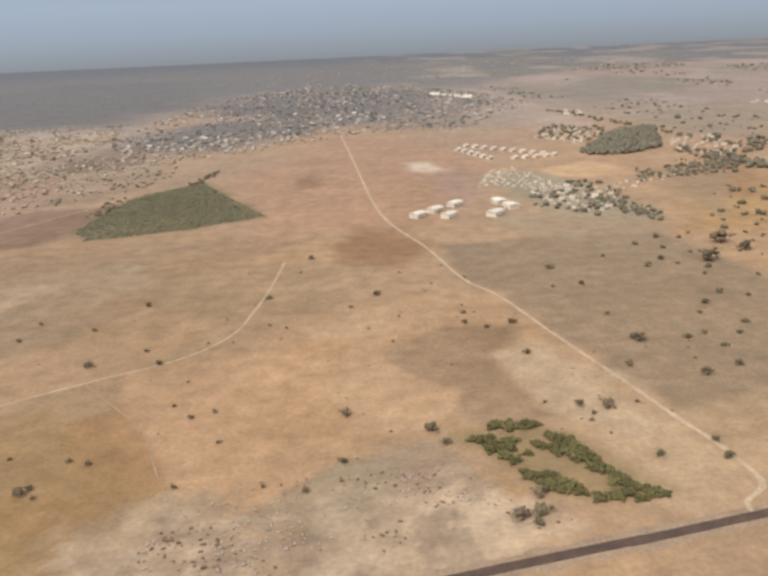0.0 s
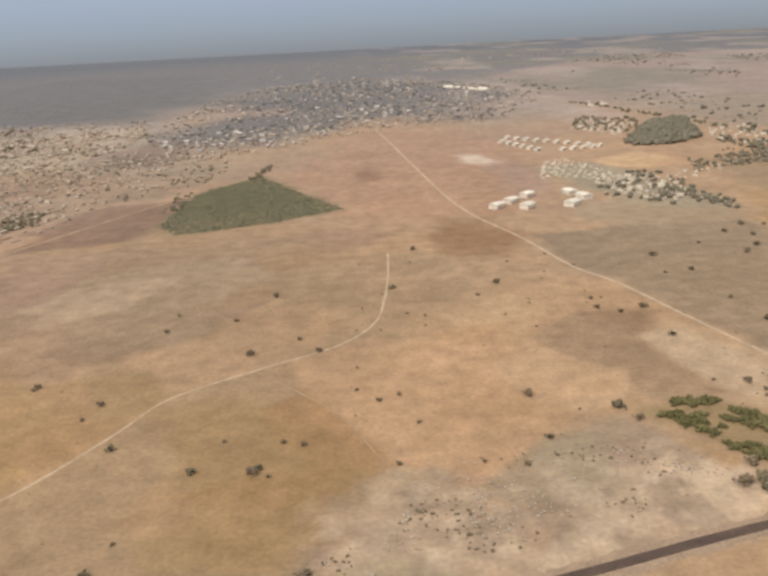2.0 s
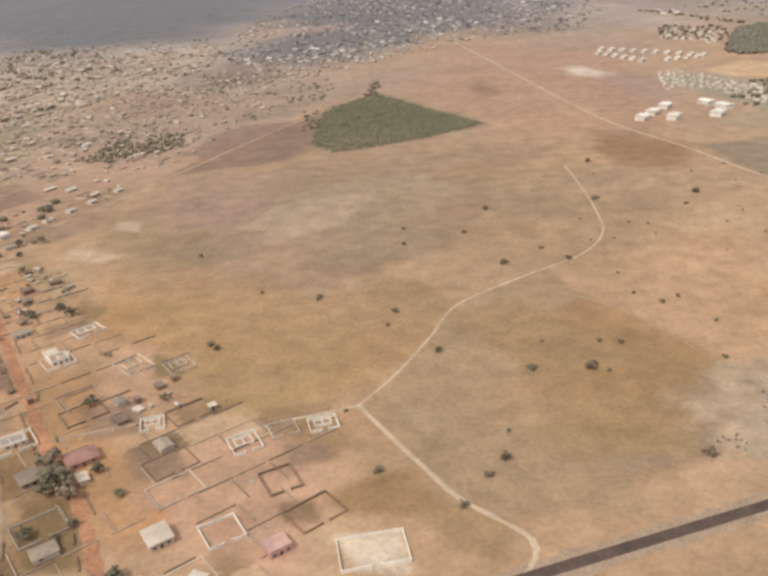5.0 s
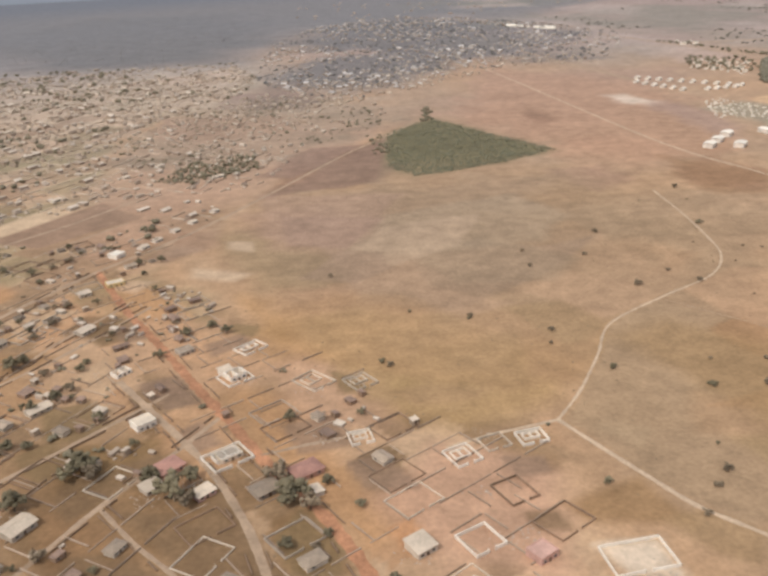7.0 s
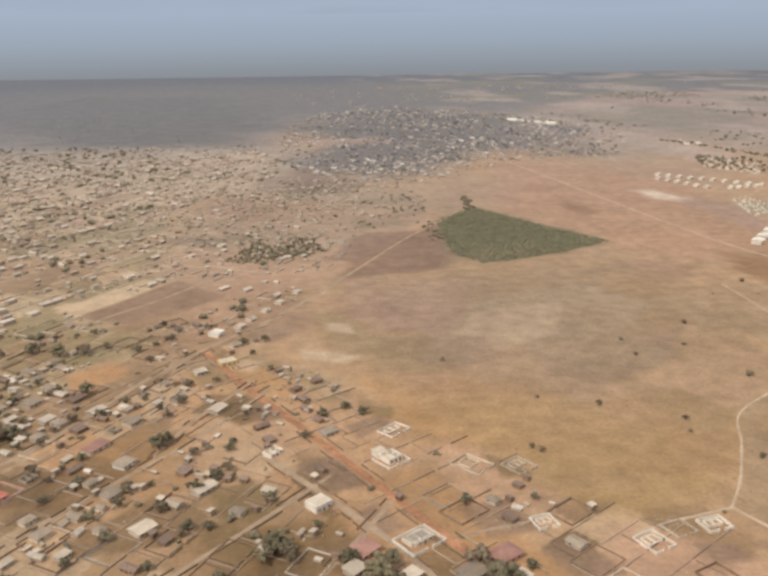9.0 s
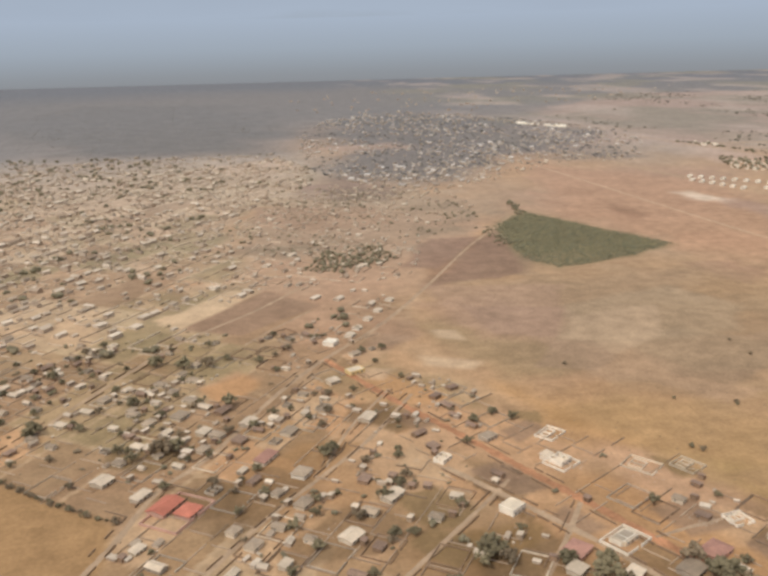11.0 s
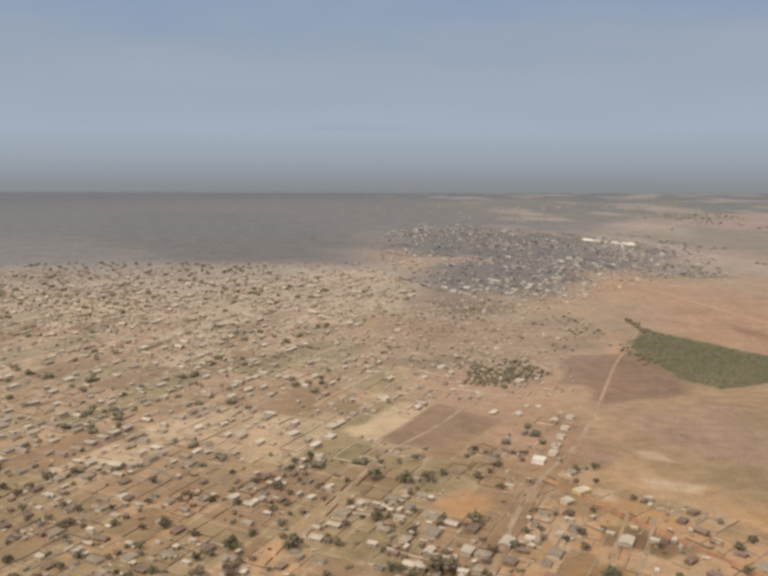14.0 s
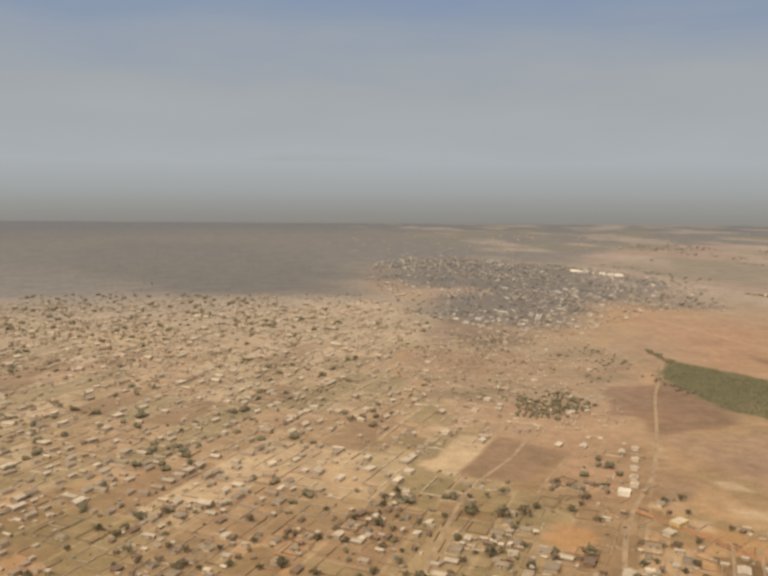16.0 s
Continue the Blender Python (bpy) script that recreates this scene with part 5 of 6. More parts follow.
house((-352, 186), 55, 9.0, 7.0, 3.2, "gable", PLASTER, PALE_IRON, "large light-roofed house in a village yard", rise=1.3)
house((-316, 298), 33, 7.0, 5.5, 3.0, "flat", BLOCK, IRON, "small grey block house by the red road")
house((-365, 329), 56, 8.0, 5.5, 2.8, "gable", PLASTER, PALE_IRON, "pale iron-roofed village house")
house((-366, 258), 45, 9.0, 5.0, 2.8, "gable", PLASTER, PALE_IRON, "long pale iron-roofed village house")
house((-363, 388), 25, 9.0, 6.0, 3.4, "flat", YELLOW, PLASTER, "yellow-washed flat-roofed house at the road junction")
house((-376, 376), 30, 6.0, 4.5, 2.8, "slab", PLASTER, PALE_IRON, "pale flat-roofed house at the road junction", rise=0.5)
house((-371, 434), 56, 7.0, 7.0, 4.2, "flat", WHITE, WHITE, "bright white block house beside the long road")
house((-452, 268), 56, 12.0, 8.0, 2.8, "gable", PINK, TILE, "house with bright red tiled roof in a walled yard", rise=1.5)
house((-443, 263), 56, 8.0, 7.0, 2.6, "hip", PINK, TILE, "second house with bright red tiled roof", rise=1.4)
yard_wall((-447, 264), 56, 24.0, 17.0, 1.5, PINK, "pinkish walled yard round red-roofed houses")
house((-479, 293), 56, 7.0, 6.5, 2.8, "gable", PLASTER, PALE_IRON, "house with pale bluish iron roof")
house((-462, 278), 56, 8.0, 4.0, 2.6, "slab", BLOCK, PALE_IRON, "long grey iron-roofed house", rise=0.5)
house((-413, 299), 56, 11.0, 5.0, 2.8, "slab", PLASTER, OLD_TILE, "long house with pale pinkish sheet roof", rise=0.7)
house((-399, 283), 56, 7.0, 6.0, 2.8, "hip", WHITE, IRON, "white-walled house with dark hipped roof", rise=1.5)
house((-340, 283), 45, 7.0, 5.0, 2.8, "open", WHITE, IRON, "white roofless house among bushes")
house((-385, 234), 45, 7.5, 6.0, 2.8, "gable", PLASTER, PALE_IRON, "house with pale grey sheet roof")
house((-297, 275), 33, 5.0, 4.5, 2.6, "slab", WHITE, PALE_IRON, "small white house behind foundation walls")
KNOWN = [(-292, 213, 11), (-324, 240, 8), (-293, 270, 9), (-288, 296, 9), (-262, 261, 10), (-244, 257, 9), (-247, 217, 8), (-215, 200, 9), (-203, 206, 7), (-190, 206, 8), (-218, 158, 9),
         (-203, 179, 9), (-178, 145, 13), (-235, 158, 8), (-203, 150, 8), (-266, 200, 9), (-279, 192, 8), (-311, 210, 8), (-315, 200, 7), (-298, 194, 7), (-352, 186, 9), (-316, 298, 7),
         (-365, 329, 7), (-366, 258, 8)]
KNOWN += [(-363, 388, 8), (-376, 376, 7), (-371, 434, 8), (-447, 264, 17), (-479, 293, 8), (-462, 278, 7), (-413, 299, 10), (-399, 283, 8), (-340, 283, 8), (-385, 234, 8)]

# schoolroom blocks and staff rows across the plain
block = house((60, 585), 47, 11.0, 7.5, 5.4, "gable", WHITE, WHITE, "bright white block with pale roof on red plain", "white blocks", rise=1.0)
for x, y, a, size in ((74, 600, 47, 1), (91, 618, 47, 1), (82, 579, 47, 1), (116, 578, 47, 1.1), (126, 618, -75, 1.1), (132, 600, -75, 1.1)):
    copy_thing(block, pose(x, y, 0, 0, 0, a) @ Matrix.Diagonal((size, size, 1, 1)))
for x, y, a, L in ((-327, 609, 35, 9), (-380, 662, 56, 8), (-402, 629, 56, 6), (-442, 573, 56, 7), (-358, 446, 56, 6), (-352, 458, 56, 5.5), (-343, 474, 56, 5), (-334, 490, 56, 5), (-322, 512, 56, 5)):
    house((x, y), a, L, 4.5, 2.2, "gable", WHITE, PALE_IRON, "bright white roadside house with pale roof", "white roadside houses", rise=0.7)
cottage = house((148, 947), 40, 5.5, 5.0, 4.0, "gable", WHITE, WHITE, "small pale cottage in a straight row", "row cottages", rise=1.4)
for k in range(1, 10):
    copy_thing(cottage, pose(148 + 78 * k / 9, 947 - 100 * k / 9, 0, 0, 0, 40))
for k in range(6):
    copy_thing(cottage, pose(135 + 23 * k / 5, 918 - 73 * k / 5, 0, 0, 0, 40))
for k in range(4):
    copy_thing(cottage, pose(183 + 34 * k / 3, 838 + 4 * k / 3, 0, 0, 0, 40))

# ---- village houses on their plots ----
ROADS = [[(-377, 411), (-349, 348), (-306, 262), (-280, 210), (-256, 166), (-248, 145)], [(-340, 277), (-311, 231), (-286, 182), (-274, 140)],
         [(-150, 774), (-227, 652), (-289, 541), (-377, 411), (-437, 307), (-456, 282), (-490, 200)], [(-440, 215), (-393, 278), (-339, 353)], [(-362, 143), (-330, 193), (-297, 240)],
         [(-329, 192), (-303, 159), (-288, 138)], [(-389, 287), (-375, 320), (-349, 362)], [(-390, 190), (-334, 245), (-318, 262)], [(-579, 316), (-534, 318), (-503, 378), (-461, 455), (-380, 560)]]
OPEN_GROUND = [[(-620, 180), (-559, 264), (-527, 307), (-469, 260), (-472, 180), (-500, 110)], [(-461, 492), (-413, 551), (-373, 513), (-419, 456)], [(-478, 506), (-448, 537), (-428, 527), (-461, 484)],
               [(-437, 454), (-392, 518), (-377, 503), (-421, 445)], [(-446, 384), (-425, 407), (-412, 390), (-431, 362)]]


def road_gap(x, y):
    d = np.full(np.shape(x), 1e9)
    for line in ROADS:
        for (ax, ay), (bx, by) in zip(line, line[1:]):
            ex, ey = bx - ax, by - ay
            u = np.clip(((x - ax) * ex + (y - ay) * ey) / (ex * ex + ey * ey), 0, 1)
            d = np.minimum(d, np.hypot(x - ax - u * ex, y - ay - u * ey))
    return d


def free(x, y, room=5.0):
    ok = road_gap(x, y) > room
    for poly in OPEN_GROUND:
        ok &= inside(x, y, poly) < -2
    for kx, ky, r in KNOWN:
        ok &= np.hypot(x - kx, y - ky) > r + 2
    return ok


HOUSES = [
    house((-402, 322), 56, 7.0, 5.5, 2.7, "gable", PLASTER, IRON, "village house with weathered iron roof", "village houses"),
    house((-420, 336), 56, 8.0, 5.0, 2.7, "gable", BLOCK, PALE_IRON, "village house with pale iron roof", "village houses"),
    house((-424, 318), 56, 6.0, 5.0, 2.6, "slab", MUD, RUST, "small mud-brick house with rusty roof", "village houses", rise=0.6),
    house((-440, 330), 56, 6.5, 4.5, 2.7, "slab", PLASTER, PALE_IRON, "small plastered house with pale sheet roof", "village houses", rise=0.5),
    house((-452, 350), 56, 7.5, 6.0, 2.8, "hip", PLASTER, IRON, "village house with grey hipped roof", "village houses", rise=1.4),
    house((-384, 345), 56, 6.5, 5.5, 2.6, "open", BLOCK, IRON, "unfinished roofless block house", "village houses"),
    house((-432, 352), 56, 8.5, 4.5, 2.7, "gable", MUD, RUST, "long mud-brick house with brown roof", "village houses"),
]
SHEDS = [shed((-410, 330), 56, "small iron-sheet shed in a yard", IRON, PALE_IRON), shed((-430, 341), 56, "small mud-brick latrine in a yard", MUD, RUST)]
WALLS = [
    yard_wall((-392, 330), 56, 14.5, 11.5, 0.9, BLOCK, "grey block wall round a house plot"),
    yard_wall((-462, 340), 56, 14.5, 11.5, 0.9, MUD, "brown mud-brick wall round a house plot"),
    yard_wall((-470, 325), 56, 14.5, 11.5, 0.9, PLASTER, "pale plastered wall round a house plot"),
]
for kx, ky in ((-402, 322), (-420, 336), (-424, 318), (-440, 330), (-452, 350), (-384, 345), (-432, 352)):
    KNOWN.append((kx, ky, 5))
def cells(grid, lo, hi):
    """Plot numbers and middles of a grid that lie in the village, from y = lo to hi."""
    i, k = (v.ravel() for v in np.meshgrid(np.arange(-70, 110), np.arange(-80, 50)))
    x, y = plot_point(i, k, 0.5, 0.5, grid)
    ok = (y > lo) & (y < hi) & (x > -1250)
    i, k, x, y = i[ok], k[ok], x[ok], y[ok]
    ok = inside(x, y, VILLAGE) > 3
    return i[ok], k[ok], x[ok], y[ok]


plots = []
edges = []
for grid, side, turn in ((WEST, False, 56), (EAST, True, 33)):
    i, k, x, y = cells(grid, 125, 460)
    ok = ((x > -340 + (277 - y) * 0.42) == side) & (x > -700)
    i, k, x, y = i[ok], k[ok], x[ok], y[ok]
    for ci, ck, cx, cy, clear in zip(i, k, x, y, free(x, y)):
        if rng.rand() < (0.6 if side else 0.85):
            edges.append((plot_point(ci, ck, 0, 0, grid), plot_point(ci, ck, 1, 0, grid)))
        if rng.rand() < (0.5 if side else 0.75):
            edges.append((plot_point(ci, ck, 0, 0, grid), plot_point(ci, ck, 0, 1, grid)))
        if clear:
            plots.append((cx + rng.randn(), cy + rng.randn(), turn))
made = 0
for x, y, lean in plots:
    dense = 0.0 if x > -232 else 0.16 if x > -300 else 0.42 if x > -400 else 0.66
    built = float(plot_pick(np.array([x]), np.array([y]))[0]) > 0.42
    dense *= 1.35 if built else 0.22
    angle = lean + 90 * rng.randint(4) + rng.randn() * 3
    if rng.rand() < dense:
        one = HOUSES[rng.randint(len(HOUSES))]
        size = 0.52 + 0.38 * rng.rand()
        c = copy_thing(one, pose(x, y, 0, 0, 0, angle) @ Matrix.Diagonal((size, size * 0.92, 0.72 + 0.28 * rng.rand(), 1)))
        made += 1
    if rng.rand() < (0.17 if x > -330 else 0.2):
        copy_thing(WALLS[(0, 1, 1, 1, 0, 2)[rng.randint(6)]], pose(x + rng.randn(), y + rng.randn(), 0, 0, 0, lean) @ Matrix.Diagonal((1, 1, 0.7 + 0.4 * rng.rand(), 1)))
    if rng.rand() < (0.0 if x > -232 else 0.15 if x > -330 else 0.55 if built else 0.06):
        w = rng.rand() * 6.283
        copy_thing(SHEDS[rng.randint(2)], pose(x + 6.3 * math.cos(w), y + 6.3 * math.sin(w), 0, 0, 0, angle))
    if rng.rand() < (0.0 if x > -232 else 0.2 if x > -330 else 0.85 if built else 0.22):
        w = rng.rand() * 6.283
        copy_of(TREES, x + 5.5 * math.cos(w), y + 5.5 * math.sin(w), 0.6 + 0.65 * rng.rand(), 0.9)
for x, y, w in ((-316, 205, 6), (-303, 202, 6), (-335, 209, 6), (-303, 189, 6), (-265, 181, 6), (-356, 196, 8), (-260, 168, 3), (-344, 209, 5), (-272, 192, 5), (-457, 313, 9), (-451, 316, 7), (-387, 296, 7), (-384, 302, 5), (-517, 345, 8), (-545, 349, 7),
                (-558, 324, 6), (-545, 326, 7), (-470, 421, 8), (-454, 414, 8), (-441, 414, 7), (-429, 359, 7), (-476, 369, 6), (-523, 415, 6), (-369, 258, 5), (-362, 266, 5), (-578, 375, 6)):
    copy_of(TREES, x, y, w / 3.9)
for k in range(46):
    u = k / 45
    x, y = (-559 + 32 * u / 0.4, 264 + 43 * u / 0.4) if u < 0.4 else (-527 + 58 * (u - 0.4) / 0.6, 307 - 47 * (u - 0.4) / 0.6)
    copy_of(FIELD_TREES, x + rng.randn() * 0.8, y + rng.randn() * 0.8, 0.35 + 0.5 * rng.rand())


# ---- farther houses and woods, too many to count ----
def far_houses(name, places, angles, size, seed, mats, label, category="houses"):
    r = np.random.RandomState(seed)
    verts, faces, index = [], [], []
    for (x, y), ang in zip(places, angles):
        L = size[0] + (size[1] - size[0]) * r.rand() ** 1.6
        W, H = L * (0.4 + 0.35 * r.rand()), min(L * 0.36, 2.2) * (0.7 + 0.5 * r.rand())
        c, s = math.cos(radians(ang)), math.sin(radians(ang))
        g = 0.22 * W if r.rand() < 0.6 else 0.05
        local = [(-L, -W, 0), (L, -W, 0), (L, W, 0), (-L, W, 0), (-L, -W, 2 * H), (L, -W, 2 * H), (L, W, 2 * H), (-L, W, 2 * H), (-L, 0, 2 * H + g * 2), (L, 0, 2 * H + g * 2),
                 (-L * 1.1, -W * 1.1, 2 * H - g * 0.1), (L * 1.1, -W * 1.1, 2 * H - g * 0.1), (L * 1.1, 0, 2 * H + g * 2.1), (-L * 1.1, 0, 2 * H + g * 2.1), (L * 1.1, W * 1.1, 2 * H - g * 0.1), (-L * 1.1, W * 1.1, 2 * H - g * 0.1)]
        n = len(verts)
        verts.extend((x + (c * p - s * q) / 2, y + (s * p + c * q) / 2, z / 2 + 0.002) for p, q, z in local)
        faces.extend([tuple(n + k for k in f) for f in ((0, 1, 5, 4), (1, 2, 6, 9, 5), (2, 3, 7, 6), (3, 0, 4, 8, 7), (10, 11, 12, 13), (13, 12, 14, 15))])
        index.extend((0, 0, 0, 0, 1, 1))
    return tagged(new(name, soup(name, verts, faces, mats, index)), label, category, kind="stuff")


def fill(poly, count, gap, seed, keep=None):
    p = scatter(poly, count, gap, seed, keep)
    r = np.random.RandomState(seed + 1)
    return p, [56 + 90 * r.randint(2) + r.randn() * 4 for _ in p]


p, a = fill(FRINGE, 230, 8, 60, lambda x, y: free(x, y, 4.0))
far_houses("fringe_houses", p, a, (2.4, 6.0), 59, [FAR_WALL, FAR_ROOF], "scattered houses at the village's bare fringe")
clump_cloud("plantation", scatter([(-374, 606), (-345, 591), (-296, 625), (-303, 682), (-336, 654), (-352, 668)], 120, 4.2, 58), GROVE_LEAF, "dusty planted trees in rows by a compound", "plantation", (1.3, 2.6), 57)
r = np.random.RandomState(61)
gi, gj = np.meshgrid(np.arange(-60, 180), np.arange(-110, 60))
ga, gb = gi * 10.5 + (gj % 3) * 3 + r.randn(*gi.shape) * 1.2, -535 + 7.5 + gj * 12.75 + np.where(gj % 2, 4.0, 0.0) + r.randn(*gi.shape) * 0.8
gx, gy = (ga * 0.56 + gb * 0.83).ravel(), (ga * 0.83 - gb * 0.56).ravel()
keep = (inside(gx, gy, VILLAGE) > 3) & (gy > 455) & free(gx, gy, 4.0) \
    & (r.rand(len(gx)) < np.clip(0.30 + (-250 - gx) / 800 + 0.8 * fbm(gx, gy, 80, 95) + 0.6 * (block_tone(gx, gy)[0] - 0.55), 0.03, 0.85) * np.clip((1480 - gy) / 380, 0.25, 1))
p = list(zip(gx[keep].tolist(), gy[keep].tolist()))
a = [56 + 90 * (r.rand() < 0.3) + r.randn() * 4 for _ in p]
far_houses("far_village_houses", p, a, (2.2, 9.0), 62, [FAR_WALL, FAR_ROOF], "crowded pale and brown village houses with sheet roofs")
# low walls and fences that divide the plots
def wall_lines(name, lines, seed, label, mat, size):
    r = np.random.RandomState(seed)
    verts, faces = [], []
    for (ax, ay), (bx, by) in lines:
        lo, hi = 0.25 * r.rand() ** 2, 1 - 0.25 * r.rand() ** 2
        ax, ay, bx, by = ax + (bx - ax) * lo, ay + (by - ay) * lo, ax + (bx - ax) * hi, ay + (by - ay) * hi
        L = math.hypot(bx - ax, by - ay)
        wx, wy = -(by - ay) / L * size[0], (bx - ax) / L * size[0]
        h = size[1] * (0.4 + 0.6 * r.rand())
        n = len(verts)
        verts.extend((x, y, z) for z in (0, h) for x, y in ((ax - wx, ay - wy), (bx - wx, by - wy), (bx + wx, by + wy), (ax + wx, ay + wy)))
        faces.extend([tuple(n + q for q in f) for f in ((4, 5, 6, 7), (0, 1, 5, 4), (1, 2, 6, 5), (2, 3, 7, 6), (3, 0, 4, 7))])
    return tagged(new(name, soup(name, verts, faces, [mat])), label, "walls", kind="stuff")


NEAR_FENCE = material("mud_plot_walls", (0.52, 0.395, 0.275), grain=1.0, vary=0.2, island=True, second=(0.235, 0.165, 0.11), bump=0)
FENCE = material("plot_walls", (0.70, 0.565, 0.42), grain=1.0, vary=0.2, island=True, second=(0.34, 0.245, 0.165), bump=0)
mid = np.array([((p[0] + q[0]) / 2, (p[1] + q[1]) / 2) for p, q in edges])
clear = road_gap(mid[:, 0], mid[:, 1]) > 3
for poly in OPEN_GROUND:
    clear &= inside(mid[:, 0], mid[:, 1], poly) < 0
ok = [e for e, c in zip(edges, clear) if c]
wall_lines("plot_walls", ok, 101, "low mud and block walls dividing village plots", NEAR_FENCE, (0.16, 0.55))
r = np.random.RandomState(151)
heaps = []
for kx, ky, room in KNOWN:
    if kx > -400 and r.rand() < 0.8:
        ox, oy = r.randn(2) * room * 0.6
        heaps += [(kx + ox + r.randn() * 2.6, ky + oy + r.randn() * 2.6) for _ in range(24 + r.randint(40))]
clump_cloud("building_rubble", heaps, STONE, "pale sand heaps and broken blocks round half-built houses", "rubble", (0.12, 0.45), 152, 2, 0.35)
r = np.random.RandomState(141)
verge = []
for line, half in zip(ROADS, (3.4, 2.6, 2.6, 2.2, 2.1, 1.9, 1.8, 1.9, 2.4)):
    for (ax, ay), (bx, by) in zip(line, line[1:]):
        L = math.hypot(bx - ax, by - ay)
        ux, uy = (bx - ax) / L, (by - ay) / L
        for side in (-1, 1):
            d = 0.0
            while d < L:
                run = 5 + 12 * r.rand()
                if r.rand() < 0.55 and ay < 470 and by < 470:
                    ox, oy = -uy * side * (half + 0.5 * r.rand()), ux * side * (half + 0.5 * r.rand())
                    verge.append(((ax + ux * d + ox, ay + uy * d + oy), (ax + ux * min(d + run, L) + ox, ay + uy * min(d + run, L) + oy)))
                d += run + 1 + 5 * r.rand()
wall_lines("roadside_walls", verge, 142, "dark mud walls and fences along village roads", MUD, (0.16, 0.9))
r = np.random.RandomState(102)
far_lines = []
i, k, x, y = cells(WEST, 455, 1400)
ok = free(x, y, 3.0) & (fbm(x, y, 80, 95) > -0.45) & (block_tone(x, y)[0] > 0.12)
for ci, ck in zip(i[ok], k[ok]):
    for share, end in ((0.75, (1, 0)), (0.45, (0, 1))):
        if r.rand() < share:
            far_lines.append((plot_point(ci, ck, 0, 0, WEST), plot_point(ci, ck, *end, WEST)))
fringe_lines = []
for x, y in scatter(FRINGE, 260, 8, 110):
    u, w = (WEST[0], WEST[1]) if r.rand() < 0.6 else (WEST[1], WEST[0])
    half = 3 + 6 * r.rand()
    fringe_lines.append(((x - u[0] * half, y - u[1] * half), (x + u[0] * half, y + u[1] * half)))
p, a = fill(VILLAGE, 2100, 3.0, 104, lambda x, y: (y < 470) & (x > -720) & free(x, y, 2.5) & (fbm(x, y, 35, 105) + np.clip((-x - 350) / 250, -0.5, 0.4) > 0.0) & (plot_pick(x, y) > 0.42))
far_houses("yard_clutter", p, a, (0.8, 4.6), 106, [FAR_WALL, FAR_ROOF], "woodpiles, block stacks and lean-tos in village yards", "clutter")
clump_cloud("yard_bushes", scatter(VILLAGE, 700, 4.5, 107, lambda x, y: (y < 470) & (x > -720) & free(x, y, 2.0) & (fbm(x, y, 50, 108) + np.clip((-x - 400) / 500, -0.3, 0.25) > 0.05) & (plot_pick(x, y) > 0.3)), GROVE_LEAF,
            "low dusty bushes in village yards", "bushes", (0.5, 1.5), 109, 4)
wall_lines("far_plot_walls", far_lines + fringe_lines, 103, "low walls dividing crowded village plots", FENCE, (0.3, 0.9))
p, a = fill([(-1100, 500), (-690, 150), (-690, 460), (-800, 520)], 500, 9, 63)
far_houses("outlying_houses", p, a, (2.4, 6.0), 64, [FAR_WALL, FAR_ROOF], "outlying pale and brown village houses")
clump_cloud("village_woods", scatter(VILLAGE, 1300, 4.5, 65, lambda x, y: (y > 440) & free(x, y, 3.0) & (fbm(x, y, 70, 97, 4) + np.clip((-x - 480) / 700, -0.35, 0.25) > 0.08)), GROVE_LEAF,
            "dusty dark trees scattered among village houses", "trees", (0.9, 3.6), 66, 4)
p, a = fill(TOWN, 1300, 8, 67, lambda x, y: np.random.RandomState(6).rand(len(x)) < np.clip(0.55 + fbm(x, y, 140, 62), 0.05, 1))
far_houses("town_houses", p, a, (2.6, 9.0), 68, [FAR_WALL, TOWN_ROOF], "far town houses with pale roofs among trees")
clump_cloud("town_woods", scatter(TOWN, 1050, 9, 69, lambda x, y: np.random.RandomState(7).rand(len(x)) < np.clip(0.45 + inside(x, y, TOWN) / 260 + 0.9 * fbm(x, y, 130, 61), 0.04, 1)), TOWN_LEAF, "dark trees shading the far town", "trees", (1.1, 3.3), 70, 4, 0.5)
p, a = fill([(-330, 1000), (-230, 900), (-90, 1010), (40, 1140), (170, 1110), (160, 1230), (0, 1240), (-200, 1100)], 230, 9, 71)
far_houses("town_edge_houses", p, a, (2.6, 6.5), 72, [FAR_WALL, FAR_ROOF], "pale houses along the town's near edge")
HUTS = [(120, 690), (146, 772), (171, 786), (192, 688), (185, 656), (164, 615), (158, 680)]
p, a = fill(HUTS, 110, 5.0, 73)
far_houses("hamlet_huts", p, a, (2.0, 3.8), 74, [WHITE, FAR_ROOF], "small pale huts in rows on the plain")
p, a = fill([(158, 680), (189, 680), (221, 663), (217, 602), (188, 568), (168, 593)], 60, 7.0, 173)
q, r2 = fill([(221, 663), (260, 690), (300, 705), (290, 690), (235, 640)], 16, 8.0, 174)
far_houses("hamlet_houses", p + q, a + r2, (2.2, 5.4), 175, [WHITE, FAR_ROOF], "small pale houses of a wooded hamlet")
BELT = [(200, 695), (242, 722), (319, 775), (402, 798), (351, 700), (283, 690), (227, 661), (229, 584), (227, 535), (213, 526), (207, 576), (190, 623)]
clump_cloud("hamlet_woods", scatter(BELT, 420, 5.0, 75, lambda x, y: fbm(x, y, 40, 176) > -0.12) + scatter([(160, 660), (220, 650), (215, 560), (180, 560), (150, 600)], 60, 6.0, 177), DARK_LEAF,
            "dark trees round a hamlet", "trees", (0.9, 2.7), 76, 4)
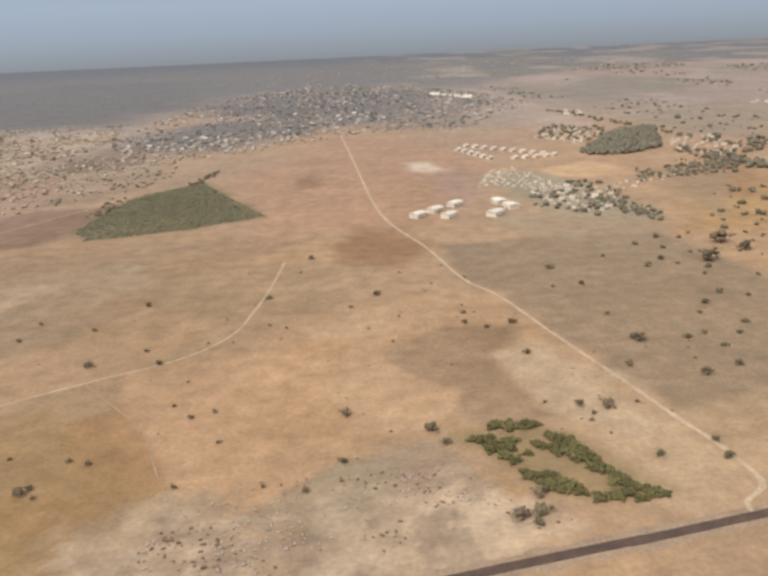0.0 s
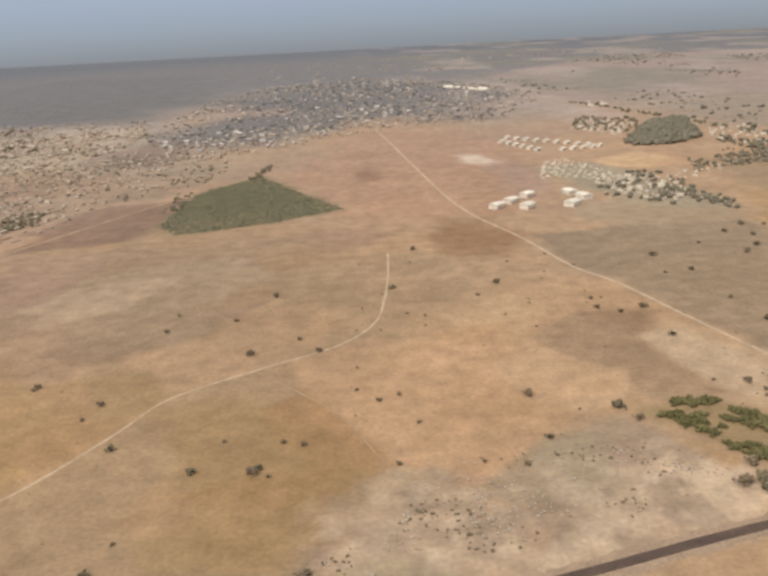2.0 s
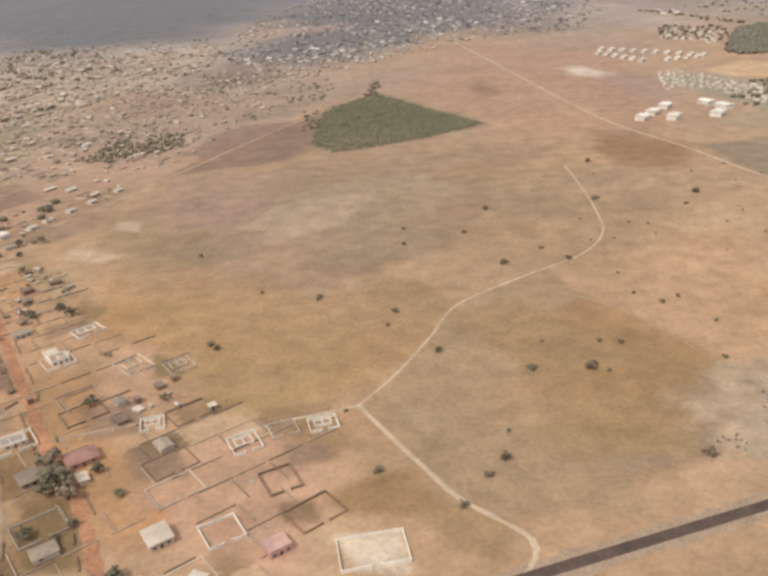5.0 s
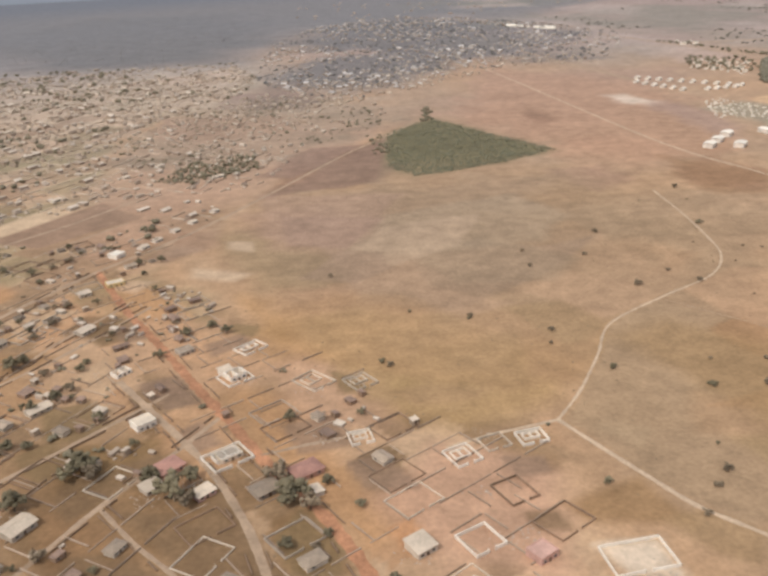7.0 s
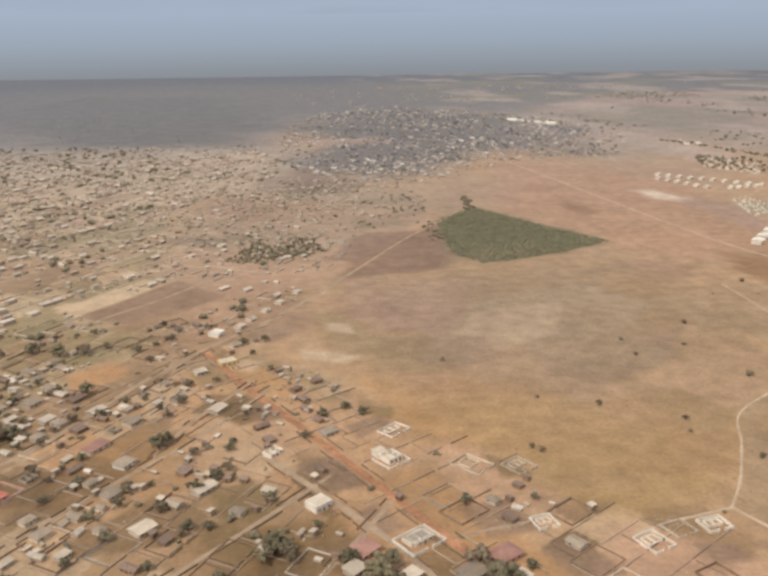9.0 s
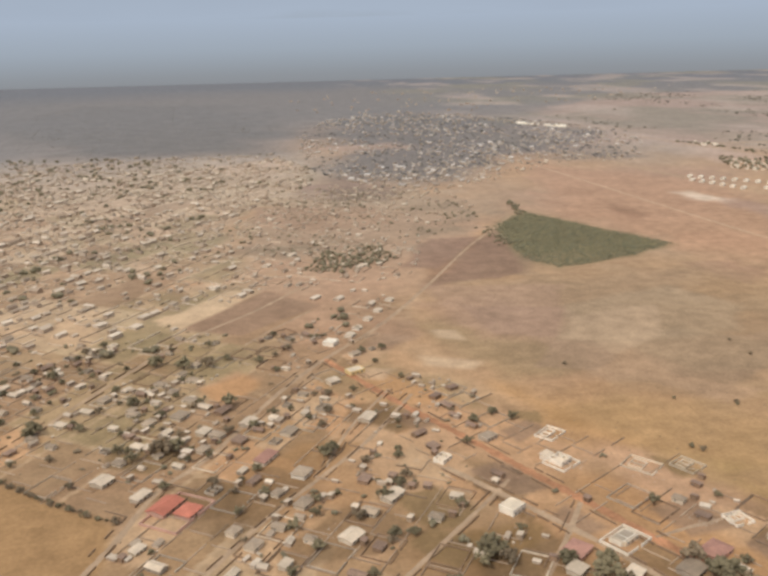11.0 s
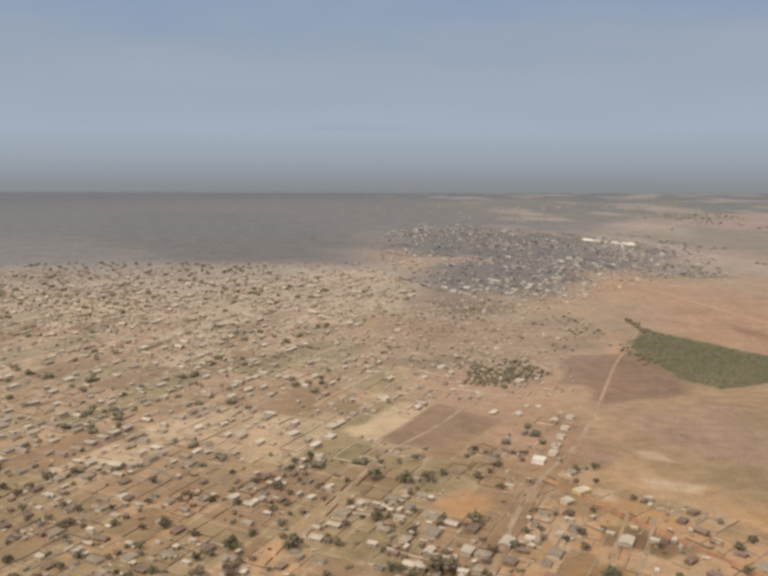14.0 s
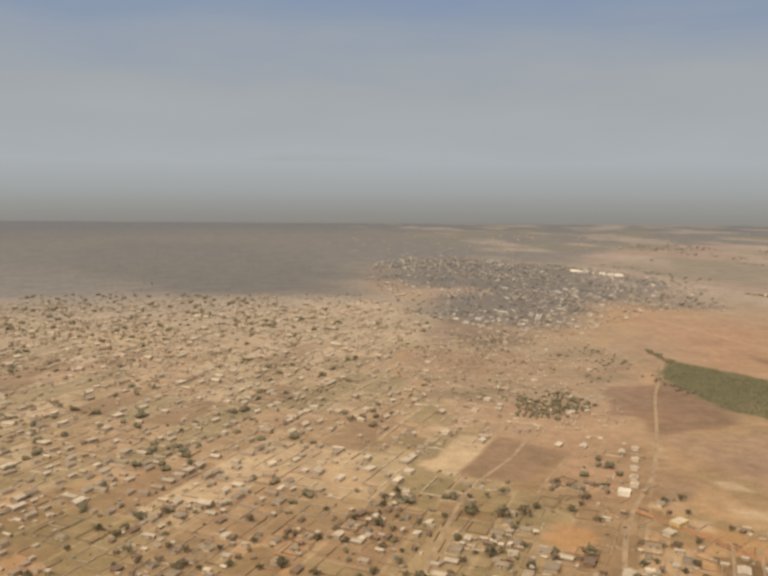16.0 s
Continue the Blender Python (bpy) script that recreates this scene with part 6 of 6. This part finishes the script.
p, a = fill([(241, 1006), (294, 1086), (327, 1018), (272, 924)], 70, 9, 77)
q, r2 = fill([(386, 940), (433, 939), (426, 845), (374, 782), (352, 842)], 45, 11, 178)
far_houses("far_hamlet_houses", p + q, a + r2, (3.0, 7.5), 78, [WHITE, FAR_ROOF], "pale houses of a far hamlet among trees")
clump_cloud("far_grove", scatter([(264, 872), (352, 1028), (407, 1048), (349, 872), (298, 833), (261, 840)], 900, 3.4, 79), DARK_LEAF, "dense dark grove behind a far hamlet", "grove", (2.0, 4.2), 80, 4)
clump_cloud("far_hamlet_woods", scatter([(350, 830), (400, 930), (470, 900), (540, 760), (420, 690), (360, 720)], 230, 8, 99, lambda x, y: fbm(x, y, 60, 179) > -0.05), DARK_LEAF,
            "dark woods round a far hamlet", "trees", (1.6, 4.4), 180, 4)
clump_cloud("far_hamlet_trees", scatter([(235, 1000), (290, 1110), (345, 1060), (300, 930)], 70, 10, 181), GROVE_LEAF, "dusty trees between far hamlet houses", "trees", (1.5, 3.5), 182, 4)
clump_cloud("bush_belt", scatter([(235, 430), (300, 430), (420, 640), (300, 640), (250, 520)], 60, 10, 81), GROVE_LEAF, "scattered dusty bushes on ochre ground", "bushes", (0.8, 3.2), 82, 4)
p, a = fill([(195, 1790), (215, 1790), (272, 1660), (250, 1650)], 12, 12, 85)
far_houses("far_white_sheds", p, a, (10.0, 20.0), 86, [WHITE, WHITE], "far large white sheds beyond the town", "sheds")
p, a = fill([(-250, 2300), (200, 2150), (900, 2600), (1500, 3400), (200, 3500), (-300, 3100)], 110, 30, 89)
far_houses("horizon_houses", p, a, (6.0, 12.0), 88, [FAR_WALL, FAR_WALL], "far scattered houses near the hazy horizon")

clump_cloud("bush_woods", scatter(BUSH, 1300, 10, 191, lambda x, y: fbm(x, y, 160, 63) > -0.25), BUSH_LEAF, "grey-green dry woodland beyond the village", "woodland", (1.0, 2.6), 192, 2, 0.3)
far_grass = [(330, 1000), (480, 900), (760, 1250), (1600, 2600), (900, 2800), (320, 2000), (360, 1480)]
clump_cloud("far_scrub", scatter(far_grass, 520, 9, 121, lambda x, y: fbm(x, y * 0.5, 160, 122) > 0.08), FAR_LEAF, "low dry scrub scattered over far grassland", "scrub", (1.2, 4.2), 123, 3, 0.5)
clump_cloud("roadside_trees", [(332 + 90 * k / 90 + rng.randn() * 5 + 10, 1330 - 520 * k / 90 + rng.randn() * 9) for k in range(90)], GROVE_LEAF, "line of dusty trees along a far road", "trees", (1.2, 3.4), 124, 4)
p, a = fill([(640, 1270), (700, 1340), (760, 1330), (700, 1270)], 9, 12, 125)
q, r2 = fill([(345, 1250), (385, 1250), (385, 1300), (345, 1300)], 6, 12, 126)
far_houses("far_farm_houses", p + q, a + r2, (6.0, 13.0), 127, [WHITE, FAR_ROOF], "far pale farm buildings beside a sandy road")
clump_cloud("yard_scrub", scatter(VILLAGE, 1000, 5.0, 128, lambda x, y: (y > 300) & free(x, y, 2.5) & (fbm(x, y, 55, 73) > 0.02)), DRY_LEAF, "low olive scrub and weeds on unbuilt village plots", "scrub", (0.5, 1.7), 129, 3, 0.5)

p, a = fill(WORN, 150, 7, 131, lambda x, y: fbm(x, y, 60, 37) < 0.08)
far_houses("field_edge_houses", p, a, (2.2, 5.5), 132, [FAR_WALL, FAR_ROOF], "pale scattered houses between village and town")
clump_cloud("field_edge_scrub", scatter(WORN, 240, 7, 133, lambda x, y: fbm(x, y, 60, 37) > -0.05), GROVE_LEAF, "dusty scrub between worn fields", "scrub", (0.6, 2.2), 134, 3, 0.6)


# ---- vehicles on the tar road ----
def car(at, angle, label):
    e = base("car", at, label, "car", "", angle)
    s = 0.68
    prof = [(-2.1, 0.35), (2.1, 0.35), (2.15, 0.75), (1.3, 0.92), (-2.1, 0.95)]
    verts = [(x * s, y * s, z * s) for y in (-0.82, 0.82) for x, z in prof]
    part("body", solid(verts, [(4, 3, 2, 1, 0), (5, 6, 7, 8, 9)] + [(k, (k + 1) % 5, 5 + (k + 1) % 5, 5 + k) for k in range(5)]), CAR_PAINT, e)
    cab = [(-1.9, 0.94), (1.2, 0.92), (0.5, 1.45), (-1.5, 1.48)]
    verts = [(x * s, y * s * (0.8 if z > 1.2 else 0.95), z * s) for y in (-0.78, 0.78) for x, z in cab]
    part("cabin", solid(verts, [(3, 2, 1, 0), (4, 5, 6, 7)] + [(k, (k + 1) % 4, 4 + (k + 1) % 4, 4 + k) for k in range(4)]), GLASS, e)
    bm = bmesh.new()
    box(bm, -1.5 * s, 0.5 * s, -0.63 * s, 0.63 * s, 1.46 * s, 1.52 * s)
    part("roof", bm, CAR_PAINT, e)
    for x in (-1.35, 1.35):
        for y in (-0.75, 0.75):
            bm = bmesh.new()
            bmesh.ops.create_cone(bm, cap_ends=True, segments=12, radius1=0.34 * s, radius2=0.34 * s, depth=0.22 * s, matrix=Matrix.Translation((x * s, y * s, 0.34 * s)) @ Matrix.Rotation(radians(90), 4, "X"))
            part("wheel", bm, RUBBER, e)
    return e


car((-43, 154.2, 0.21), 13.2, "small white car driving on the tar road")
print("houses", made)
